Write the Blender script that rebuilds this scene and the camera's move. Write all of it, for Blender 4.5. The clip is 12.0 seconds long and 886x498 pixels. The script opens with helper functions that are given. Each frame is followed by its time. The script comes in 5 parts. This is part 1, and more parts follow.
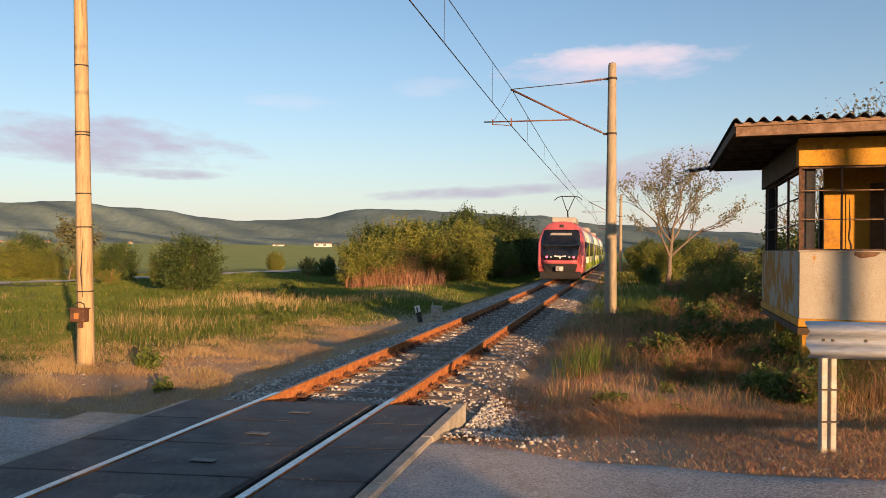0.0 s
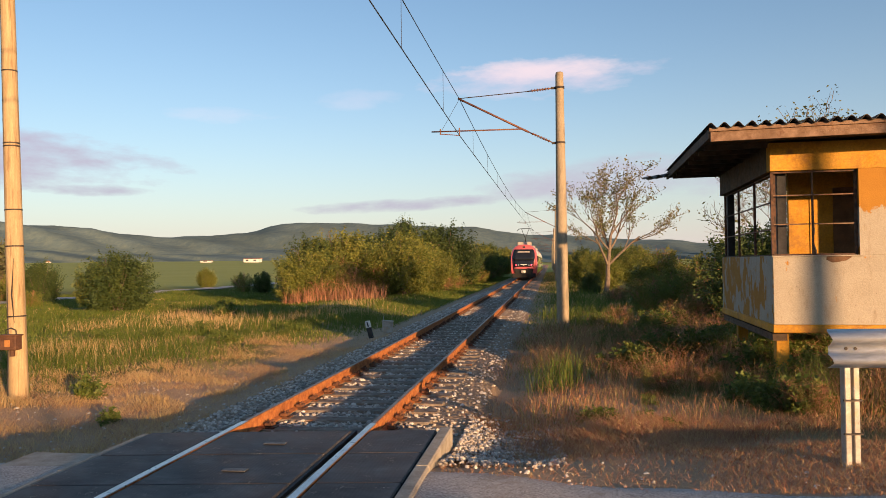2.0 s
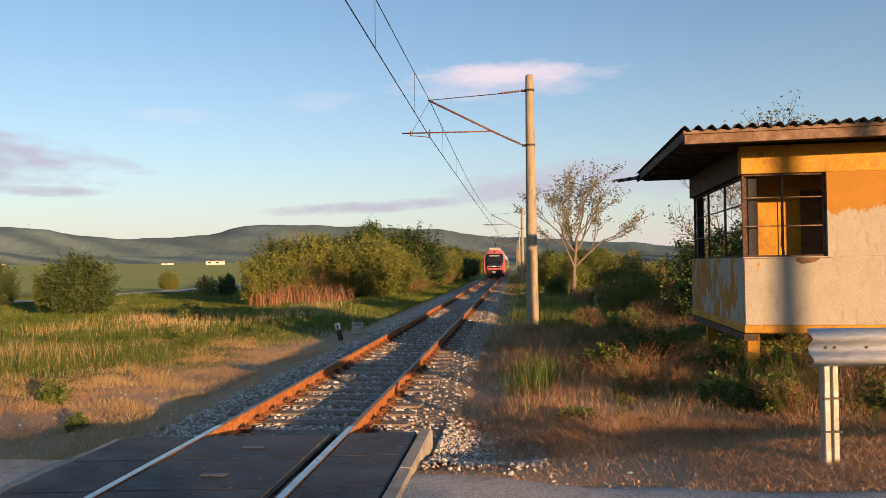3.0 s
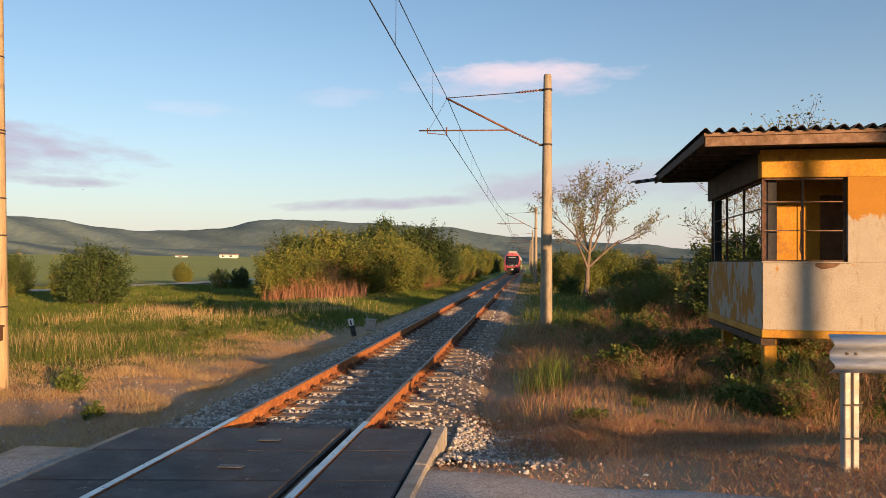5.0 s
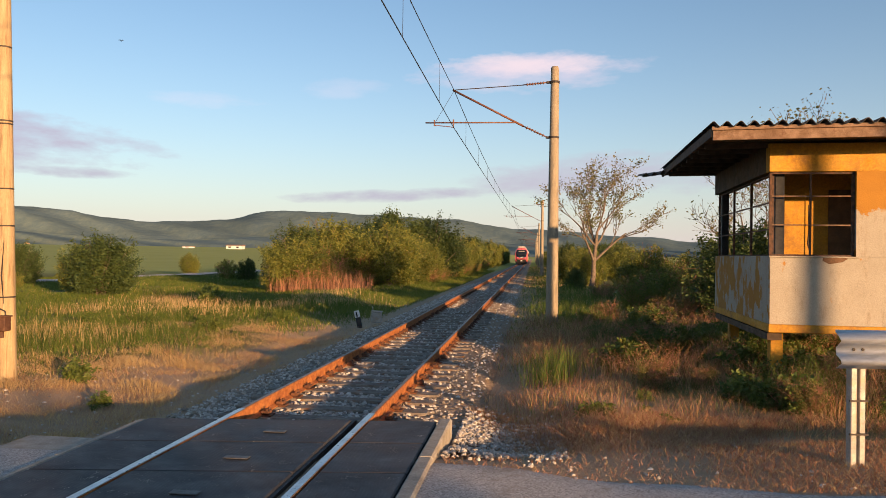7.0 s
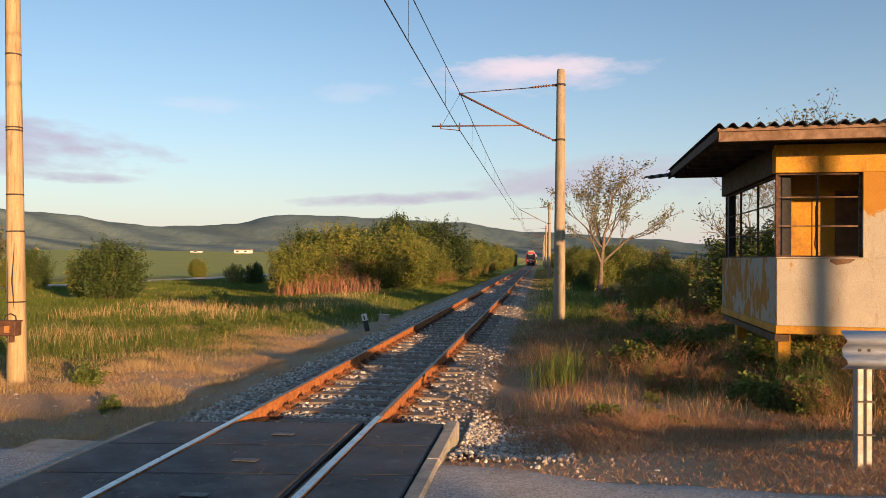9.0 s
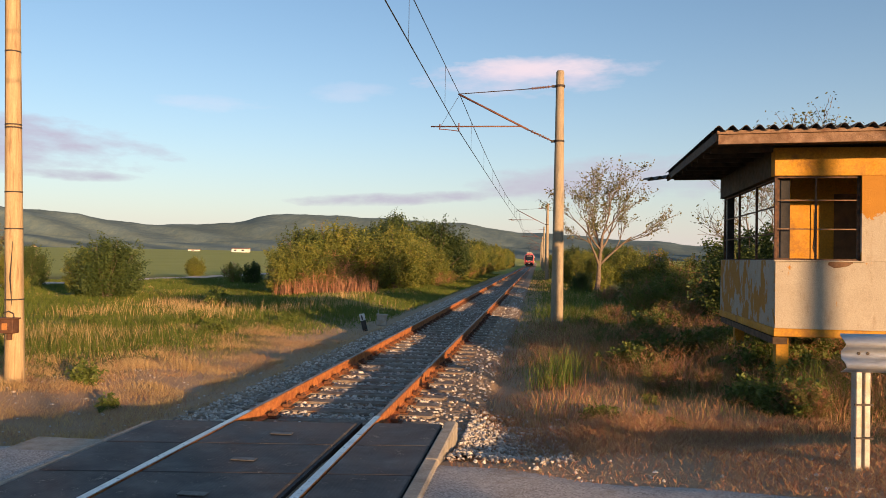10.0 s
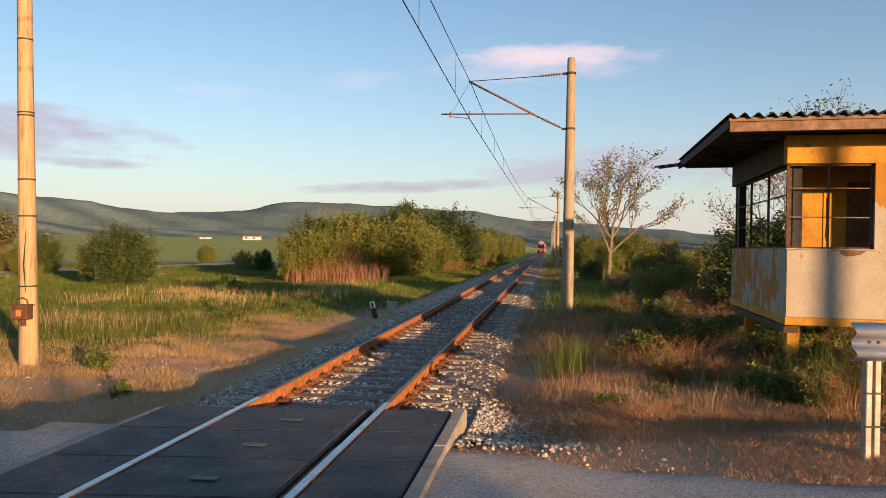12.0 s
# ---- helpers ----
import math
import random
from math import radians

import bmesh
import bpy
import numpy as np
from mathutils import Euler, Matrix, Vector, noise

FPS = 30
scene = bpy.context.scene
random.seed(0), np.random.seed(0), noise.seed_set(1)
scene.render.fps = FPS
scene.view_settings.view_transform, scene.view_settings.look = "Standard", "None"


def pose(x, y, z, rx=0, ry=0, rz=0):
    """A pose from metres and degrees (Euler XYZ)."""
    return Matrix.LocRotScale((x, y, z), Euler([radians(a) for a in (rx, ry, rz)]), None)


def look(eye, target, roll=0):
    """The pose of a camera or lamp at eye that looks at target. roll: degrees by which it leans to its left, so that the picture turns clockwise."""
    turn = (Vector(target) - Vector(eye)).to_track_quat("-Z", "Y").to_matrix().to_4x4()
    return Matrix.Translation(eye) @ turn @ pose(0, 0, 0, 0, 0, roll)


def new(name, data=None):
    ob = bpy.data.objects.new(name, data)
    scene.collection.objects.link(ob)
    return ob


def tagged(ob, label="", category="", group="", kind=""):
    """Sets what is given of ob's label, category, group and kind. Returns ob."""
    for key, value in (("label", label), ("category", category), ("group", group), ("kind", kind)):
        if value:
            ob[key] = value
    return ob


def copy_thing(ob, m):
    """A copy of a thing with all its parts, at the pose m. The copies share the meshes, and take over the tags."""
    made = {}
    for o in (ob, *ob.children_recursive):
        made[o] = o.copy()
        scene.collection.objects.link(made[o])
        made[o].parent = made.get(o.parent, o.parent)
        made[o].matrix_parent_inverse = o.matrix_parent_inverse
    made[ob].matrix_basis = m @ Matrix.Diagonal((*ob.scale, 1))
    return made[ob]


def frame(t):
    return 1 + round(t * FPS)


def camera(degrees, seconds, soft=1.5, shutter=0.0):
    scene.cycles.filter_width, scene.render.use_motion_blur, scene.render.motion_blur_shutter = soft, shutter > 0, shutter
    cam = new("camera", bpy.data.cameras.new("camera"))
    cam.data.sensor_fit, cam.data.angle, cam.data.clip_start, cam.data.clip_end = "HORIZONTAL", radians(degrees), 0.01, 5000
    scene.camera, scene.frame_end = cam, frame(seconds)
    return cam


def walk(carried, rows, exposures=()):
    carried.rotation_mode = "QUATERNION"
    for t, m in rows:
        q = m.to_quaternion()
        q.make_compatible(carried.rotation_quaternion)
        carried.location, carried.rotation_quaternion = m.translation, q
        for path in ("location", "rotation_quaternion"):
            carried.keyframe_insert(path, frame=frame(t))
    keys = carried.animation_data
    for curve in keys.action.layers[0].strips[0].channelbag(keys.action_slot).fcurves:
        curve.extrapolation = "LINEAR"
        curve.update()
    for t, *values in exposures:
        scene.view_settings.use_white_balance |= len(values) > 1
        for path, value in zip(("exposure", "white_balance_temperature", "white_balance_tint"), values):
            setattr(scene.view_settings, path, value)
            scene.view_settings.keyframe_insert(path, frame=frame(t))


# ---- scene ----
cam = camera(60.6, 12.0, soft=0.58)
PATH = [
    (0, (3.391, -8.448, 1.781), (2.936, -6.501, 1.786), 0.5),
    (0.5, (3.179, -8.325, 1.788), (2.854, -6.351, 1.8), -1.3),
    (1, (2.905, -8.138, 1.773), (2.598, -6.162, 1.759), -1.5),
    (1.5, (2.819, -8.035, 1.77), (2.463, -6.067, 1.809), -0.6),
    (2, (2.742, -8.037, 1.788), (2.463, -6.057, 1.825), -0.7),
    (2.5, (2.628, -8.017, 1.78), (2.413, -6.029, 1.817), -0.7),
    (3, (2.572, -8.017, 1.775), (2.385, -6.026, 1.817), -0.7),
    (5, (2.51, -8.028, 1.769), (2.29, -6.04, 1.806), 0.5),
    (5.5, (2.521, -8.032, 1.765), (2.283, -6.046, 1.793), 0.4),
    (6, (2.517, -8.023, 1.771), (2.29, -6.036, 1.785), 0.5),
    (6.5, (2.498, -8.014, 1.772), (2.272, -6.027, 1.784), 0.7),
    (7, (2.513, -8.024, 1.778), (2.277, -6.038, 1.794), 0.8),
    (9, (2.527, -8.06, 1.776), (2.272, -6.076, 1.8), 0.5),
    (9.5, (2.519, -8.066, 1.778), (2.271, -6.081, 1.803), 0.7),
    (10, (2.508, -8.065, 1.777), (2.259, -6.081, 1.802), 0.9),
    (10.5, (2.514, -8.063, 1.777), (2.257, -6.08, 1.799), 1.0),
    (11, (2.51, -8.063, 1.774), (2.247, -6.08, 1.784), 0.9),
    (11.5, (2.511, -8.065, 1.775), (2.236, -6.084, 1.772), 1.1),
    (12, (2.519, -8.071, 1.773), (2.243, -6.09, 1.766), 1.0),
]
walk(cam, [(t, look(eye, target, roll)) for t, eye, target, roll in PATH], ((0, 0.97, 6900, 21), (12, 0.97, 6900, 21)))

# ---- world, sun, exposure ----
SUN_SIDE, SUN_UP = 40.0, 6.9          # degrees: sun stands behind and to the right; height above the horizon
sun_from = Vector((math.sin(radians(SUN_SIDE)) * math.cos(radians(SUN_UP)), -math.cos(radians(SUN_SIDE)) * math.cos(radians(SUN_UP)), math.sin(radians(SUN_UP))))
sun_data = bpy.data.lights.new("sun", "SUN")
sun_data.energy, sun_data.angle, sun_data.color = 4.6, radians(0.6), (1.0, 0.64, 0.31)
sun = new("sun", sun_data)
sun.matrix_world = look(sun_from * 50, (0, 0, 0))


def nd(nt, kind, **inputs):
    """A node with some inputs set by name, or by number as i0, i1, ..."""
    n = nt.nodes.new(kind)
    for key, value in inputs.items():
        sock = n.inputs[int(key[1:])] if key[0] == "i" and key[1:].isdigit() else n.inputs[key.replace("_", " ")]
        if hasattr(value, "is_output"):
            nt.links.new(value, sock)
        else:
            sock.default_value = value
    return n


def ramp(nt, fac, *stops):
    n = nt.nodes.new("ShaderNodeValToRGB")
    el = n.color_ramp.elements
    while len(el) < len(stops):
        el.new(0.5)
    for e, (p, c) in zip(el, stops):
        e.position, e.color = p, (*c, 1) if len(c) == 3 else c
    nt.links.new(fac, n.inputs[0])
    return n.outputs[0]


def mathn(nt, op, a, b=0.0, clamp=False):
    n = nd(nt, "ShaderNodeMath", i0=a, i1=b)
    n.operation, n.use_clamp = op, clamp
    return n.outputs[0]


def mixc(nt, fac, a, b, mode="MIX"):
    n = nt.nodes.new("ShaderNodeMix")
    n.data_type, n.blend_type = "RGBA", mode
    for i, v in ((0, fac), (6, a), (7, b)):
        if hasattr(v, "is_output"):
            nt.links.new(v, n.inputs[i])
        else:
            n.inputs[i].default_value = (*v, 1) if isinstance(v, tuple) and len(v) == 3 else v
    return n.outputs[2]


world = bpy.data.worlds.new("evening_sky")
scene.world = world
world.use_nodes = True
wt = world.node_tree
wt.nodes.clear()
sky = wt.nodes.new("ShaderNodeTexSky")
sky.sky_type, sky.sun_disc = "NISHITA", False
sky.sun_elevation, sky.sun_rotation = radians(SUN_UP), radians(180 - SUN_SIDE)
sky.air_density, sky.dust_density, sky.ozone_density = 1.0, 0.4, 2.2
way = wt.nodes.new("ShaderNodeTexCoord").outputs["Generated"]
xyz = nd(wt, "ShaderNodeSeparateXYZ", i0=way)
azim = mathn(wt, "ARCTAN2", xyz.outputs[0], xyz.outputs[1])       # radians to the right of the track
elev = mathn(wt, "ARCSINE", xyz.outputs[2])


def cloud(az, el, half_w, half_h, tilt, density, grain):
    """A soft cloud bank, angles in degrees: 0 outside to density within."""
    a = mathn(wt, "SUBTRACT", azim, radians(az))
    e = mathn(wt, "SUBTRACT", elev, radians(el))
    e = mathn(wt, "SUBTRACT", e, mathn(wt, "MULTIPLY", a, tilt))
    vec = nd(wt, "ShaderNodeCombineXYZ", i0=mathn(wt, "MULTIPLY", a, grain), i1=mathn(wt, "MULTIPLY", e, grain * 3.2), i2=az * 1.7)
    no = nd(wt, "ShaderNodeTexNoise", Vector=vec.outputs[0], Scale=1.0, Detail=6.0, Roughness=0.6)
    r = mathn(wt, "ADD", mathn(wt, "POWER", mathn(wt, "ABSOLUTE", mathn(wt, "DIVIDE", a, radians(half_w))), 2.0), mathn(wt, "POWER", mathn(wt, "ABSOLUTE", mathn(wt, "DIVIDE", e, radians(half_h))), 2.0))
    body = mathn(wt, "SUBTRACT", mathn(wt, "ADD", -0.55, mathn(wt, "MULTIPLY", no.outputs[0], 3.2)), r)
    return mathn(wt, "MULTIPLY", mathn(wt, "SMOOTH_MIN", mathn(wt, "MAXIMUM", mathn(wt, "MULTIPLY", body, 0.8), 0.0), 1.0), density, True)


SKY, CLOUD = 0.111, 6.0
skyc = mixc(wt, 1.0, sky.outputs[0], (0.88, 1.02, 1.06), "MULTIPLY")
# pale evening haze low in the sky
low = mathn(wt, "POWER", 2.718, mathn(wt, "MULTIPLY", mathn(wt, "MAXIMUM", elev, 0.0), -9.5))
skyc = mixc(wt, mathn(wt, "MULTIPLY", low, 0.85), skyc, (0.54 * CLOUD, 0.515 * CLOUD, 0.565 * CLOUD))
for az, el, hw, hh, tilt, dens, grain, col in (
        (-0.6, 13.55, 8.6, 1.45, 0.01, 0.7, 13, (0.60, 0.57, 0.66)),
        (-0.2, 14.15, 6.8, 0.95, 0.0, 0.7, 20, (0.74, 0.645, 0.67)),
        (-38.0, 7.2, 10.5, 1.9, -0.03, 0.95, 12, (0.39, 0.38, 0.48)),
        (-33.4, 5.3, 4.5, 0.42, 0.0, 0.85, 16, (0.38, 0.39, 0.48)),
        (-9.5, 4.5, 9.5, 0.5, 0.05, 0.95, 12, (0.38, 0.39, 0.48)),
        (4.5, 6.0, 10.5, 1.7, 0.03, 0.85, 10, (0.40, 0.41, 0.50)),
        (22.0, 5.4, 14.0, 1.2, 0.0, 0.65, 10, (0.40, 0.41, 0.50)),
        (-24.0, 10.8, 4.0, 0.6, 0.02, 0.16, 18, (0.86, 0.70, 0.74)),
        (-14.5, 12.2, 3.5, 0.8, 0.05, 0.14, 18, (0.86, 0.70, 0.74))):
    skyc = mixc(wt, cloud(az, el, hw, hh, tilt, dens, grain), skyc, tuple(c * CLOUD for c in col))
wt.links.new(nd(wt, "ShaderNodeBackground", Color=skyc, Strength=SKY).outputs[0], nd(wt, "ShaderNodeOutputWorld").inputs[0])


# ---- materials ----
def material(name, rough=0.8, metal=0.0, bump=0.0, bump_scale=200.0, spec=0.4):
    """A new material: its tree, its shader and object-space coordinates."""
    m = bpy.data.materials.new(name)
    m.use_nodes = True
    nt = m.node_tree
    sh = nt.nodes["Principled BSDF"]
    sh.inputs["Roughness"].default_value, sh.inputs["Metallic"].default_value = rough, metal
    sh.inputs["Specular IOR Level"].default_value = spec
    geo = nt.nodes.new("ShaderNodeNewGeometry")
    pos = geo.outputs["Position"]
    if bump:
        no = nd(nt, "ShaderNodeTexNoise", Vector=pos, Scale=bump_scale, Detail=6.0)
        b = nd(nt, "ShaderNodeBump", Strength=bump, Distance=1.2 / bump_scale, Height=no.outputs[0])
        nt.links.new(b.outputs[0], sh.inputs["Normal"])
    return m, nt, sh, pos, geo


def noisy(nt, pos, scale, detail=5.0, rough=0.6):
    return nd(nt, "ShaderNodeTexNoise", Vector=pos, Scale=scale, Detail=detail, Roughness=rough).outputs[0]


def plain(name, a, b, scale=6.0, rough=0.7, metal=0.0, bump=0.15, bump_scale=120.0, lo=0.35, hi=0.65, stain=None, spec=0.4, stretch=None):
    """Two tones at two scales, with an optional stain colour in patches."""
    m, nt, sh, pos, geo = material(name, rough, metal, bump, bump_scale, spec)
    mid = tuple((p + q) / 2 for p, q in zip(a, b))
    if stretch:
        pos = nd(nt, "ShaderNodeMapping", Vector=pos, Scale=stretch).outputs[0]
    c = ramp(nt, noisy(nt, pos, scale), (lo, a), (0.5, mid), (hi, b))
    fine = ramp(nt, noisy(nt, pos, scale * 14), (0.3, (0.72,) * 3), (0.7, (1.12,) * 3))
    c = mixc(nt, 1.0, c, fine, "MULTIPLY")
    if stain:
        c = mixc(nt, ramp(nt, noisy(nt, pos, scale * 0.7, 8.0, 0.7), (0.54, (0, 0, 0)), (0.64, (1, 1, 1))), c, stain)
    nt.links.new(c, sh.inputs["Base Color"])
    nt.links.new(ramp(nt, noisy(nt, pos, scale * 3), (0.3, (rough * 0.8,) * 3), (0.7, (min(1, rough * 1.15),) * 3)), sh.inputs["Roughness"])
    return m


def leafy(name, *cols, rough=0.6, through_light=0.25):
    """Leaves or blades: a tone for each island, some light let through."""
    m, nt, sh, pos, geo = material(name, rough, spec=0.3)
    stops = [(i / max(1, len(cols) - 1), c) for i, c in enumerate(cols)]
    rnd = geo.outputs["Random Per Island"]
    big = noisy(nt, pos, 0.9, 3.0)
    mixd = mathn(nt, "ADD", mathn(nt, "MULTIPLY", rnd, 0.55), mathn(nt, "MULTIPLY", mathn(nt, "SUBTRACT", big, 0.28), 1.0), True)
    c = ramp(nt, mixd, *stops)
    nt.links.new(c, sh.inputs["Base Color"])
    tr = nd(nt, "ShaderNodeBsdfTranslucent", Color=c)
    mx = nd(nt, "ShaderNodeMixShader", i0=through_light, i1=sh.outputs[0], i2=tr.outputs[0])
    nt.links.new(mx.outputs[0], nt.nodes["Material Output"].inputs[0])
    return m


def asphalt():
    """Worn asphalt: pale broken aggregate in grey binder, with dusty and patched areas."""
    m, nt, sh, pos, geo = material("worn_asphalt", 0.92, 0.0, 0.8, 130)
    base = ramp(nt, noisy(nt, pos, 0.9, 6.0), (0.35, (0.33, 0.30, 0.275)), (0.65, (0.46, 0.42, 0.385)))
    vo = nd(nt, "ShaderNodeTexVoronoi", Vector=pos, Scale=85.0)
    grit = nd(nt, "ShaderNodeSeparateXYZ", i0=vo.outputs["Color"]).outputs[0]
    c = mixc(nt, ramp(nt, grit, (0.62, (0, 0, 0)), (0.9, (0.85,) * 3)), base, (0.58, 0.54, 0.50))
    c = mixc(nt, ramp(nt, grit, (0.08, (0.45,) * 3), (0.25, (0, 0, 0))), c, (0.07, 0.065, 0.06))
    c = mixc(nt, ramp(nt, noisy(nt, pos, 2.4, 8.0, 0.7), (0.52, (0, 0, 0)), (0.66, (0.6,) * 3)), c, (0.27, 0.21, 0.155))
    nt.links.new(c, sh.inputs["Base Color"])
    return m


M = {}
M["rustdark"] = plain("dark_rust", (0.07, 0.03, 0.018), (0.18, 0.075, 0.035), 12, 0.9, 0.0, 0.3, 90)
M["rust"] = plain("rusty_steel", (0.26, 0.080, 0.024), (0.50, 0.19, 0.055), 9, 0.85, 0.0, 0.3, 90)
M["railhead"] = plain("polished_rail_head", (0.42, 0.41, 0.42), (0.58, 0.56, 0.55), 5, 0.32, 0.9, 0.03, 300)
M["railworn"] = plain("worn_rail_head", (0.20, 0.15, 0.12), (0.32, 0.25, 0.21), 5, 0.5, 0.6, 0.03, 300)
M["concrete"] = plain("weathered_concrete", (0.30, 0.26, 0.205), (0.44, 0.39, 0.32), 5, 0.9, 0.0, 0.35, 60)
M["mast"] = plain("mast_concrete", (0.28, 0.225, 0.155), (0.38, 0.31, 0.22), 3, 0.88, 0.0, 0.25, 70, stain=(0.2, 0.17, 0.13), stretch=(2, 2, 0.4))
M["sleeper"] = plain("old_sleeper", (0.15, 0.115, 0.085), (0.30, 0.245, 0.19), 8, 0.92, 0.0, 0.4, 70, stain=(0.2, 0.09, 0.04))
M["asphalt"] = asphalt()
M["polewood"] = plain("pale_pole_wood", (0.36, 0.25, 0.13), (0.50, 0.37, 0.21), 7, 0.85, 0.0, 0.3, 60, stain=(0.26, 0.17, 0.09), stretch=(3, 3, 0.22))
M["zinc"] = plain("galvanised_steel", (0.60, 0.60, 0.59), (0.70, 0.695, 0.68), 1.2, 0.38, 0.45, 0.02, 60, stretch=(0.4, 1, 2))
M["zincpost"] = plain("galvanised_post", (0.30, 0.285, 0.265), (0.42, 0.40, 0.37), 6, 0.55, 0.35, 0.08, 120, stain=(0.34, 0.27, 0.2))
M["darksteel"] = plain("dark_steel", (0.035, 0.03, 0.028), (0.08, 0.06, 0.05), 12, 0.7, 0.3, 0.1)
M["redbrown"] = plain("red_brown_tube", (0.12, 0.05, 0.035), (0.22, 0.09, 0.06), 14, 0.7, 0.1, 0.1)
M["wire"] = plain("copper_wire", (0.03, 0.028, 0.026), (0.06, 0.05, 0.045), 9, 0.6, 0.5, 0.0)
M["roofsheet"] = plain("grey_fibre_cement", (0.05, 0.045, 0.042), (0.12, 0.105, 0.095), 5, 0.95, 0.0, 0.3, 70, stain=(0.16, 0.12, 0.08))
M["fascia"] = plain("old_board", (0.15, 0.085, 0.05), (0.28, 0.175, 0.115), 8, 0.85, 0.0, 0.3, 60, stain=(0.14, 0.07, 0.04))
# Board colour with the shade of undersides and the track side painted in.
M["soffit"] = plain("shaded_boards", (0.055, 0.035, 0.022), (0.12, 0.075, 0.045), 6, 0.9, 0.0, 0.25, 60)
M["ochre"] = plain("ochre_paint", (0.44, 0.20, 0.014), (0.56, 0.28, 0.026), 2.2, 0.75, 0.0, 0.2, 60, stain=(0.28, 0.13, 0.025))
M["frame"] = plain("rusted_window_frame", (0.045, 0.028, 0.02), (0.15, 0.07, 0.04), 12, 0.8, 0.1, 0.2)
M["door"] = plain("brown_door", (0.10, 0.045, 0.018), (0.18, 0.085, 0.035), 5, 0.7, 0.0, 0.2)
M["ironbox"] = plain("rusty_box", (0.085, 0.038, 0.022), (0.17, 0.08, 0.045), 9, 0.75, 0.2, 0.2)
M["yellow"] = plain("faded_yellow_plate", (0.36, 0.15, 0.045), (0.48, 0.21, 0.06), 20, 0.7)
M["white"] = plain("white_paint", (0.62, 0.61, 0.58), (0.78, 0.77, 0.74), 8, 0.7)
M["black"] = plain("black_paint", (0.02, 0.02, 0.02), (0.045, 0.04, 0.04), 8, 0.7)
M["bark"] = plain("grey_bark", (0.11, 0.08, 0.058), (0.24, 0.18, 0.13), 9, 0.95, 0.0, 0.5, 40)
M["leaf"] = leafy("bush_leaves", (0.055, 0.08, 0.018), (0.12, 0.145, 0.028), (0.21, 0.215, 0.042), (0.30, 0.26, 0.06))
M["leafdark"] = leafy("dark_leaves", (0.026, 0.05, 0.016), (0.065, 0.10, 0.026), (0.125, 0.15, 0.036))
M["leafnew"] = leafy("young_leaves", (0.15, 0.095, 0.045), (0.17, 0.13, 0.04), (0.14, 0.15, 0.04), (0.24, 0.14, 0.07))
M["leafpale"] = leafy("pale_leaves", (0.10, 0.11, 0.045), (0.15, 0.15, 0.07), (0.12, 0.14, 0.05))
M["twig"] = leafy("dry_twigs", (0.20, 0.085, 0.045), (0.36, 0.165, 0.09), (0.46, 0.25, 0.14), through_light=0.05)
M["straw"] = leafy("dry_grass", (0.36, 0.225, 0.10), (0.55, 0.37, 0.165), (0.68, 0.51, 0.27), through_light=0.3)
M["grass"] = leafy("meadow_grass", (0.05, 0.085, 0.016), (0.10, 0.15, 0.022), (0.17, 0.20, 0.035), (0.25, 0.24, 0.05), through_light=0.35)
M["weed"] = leafy("green_weeds", (0.05, 0.085, 0.02), (0.11, 0.15, 0.03), (0.21, 0.215, 0.05), through_light=0.3)


def speckled_rubber():
    """Ribbed black rubber, dusty, with pale grit trodden into it."""
    m, nt, sh, pos, geo = material("black_rubber", 0.7, 0.0, spec=0.35)
    c = ramp(nt, noisy(nt, pos, 1.6, 6.0), (0.35, (0.030, 0.029, 0.031)), (0.65, (0.078, 0.069, 0.067)))
    grit = mathn(nt, "MULTIPLY", noisy(nt, pos, 95, 2.0), noisy(nt, pos, 6.0, 4.0))
    c = mixc(nt, ramp(nt, grit, (0.37, (0, 0, 0)), (0.42, (1, 1, 1))), c, (0.34, 0.30, 0.26))
    nt.links.new(c, sh.inputs["Base Color"])
    wv = nd(nt, "ShaderNodeTexWave", Vector=pos, Scale=14.0, Distortion=0.4)
    wv.bands_direction = "Y"
    wx = nd(nt, "ShaderNodeTexWave", Vector=pos, Scale=9.0, Distortion=0.4)
    b = nd(nt, "ShaderNodeBump", Strength=0.35, Distance=0.004, Height=mathn(nt, "MULTIPLY", wv.outputs[1], wx.outputs[1]))
    nt.links.new(b.outputs[0], sh.inputs["Normal"])
    nt.links.new(ramp(nt, noisy(nt, pos, 3.0), (0.3, (0.52,) * 3), (0.7, (0.8,) * 3)), sh.inputs["Roughness"])
    return m


M["rubber"] = speckled_rubber()


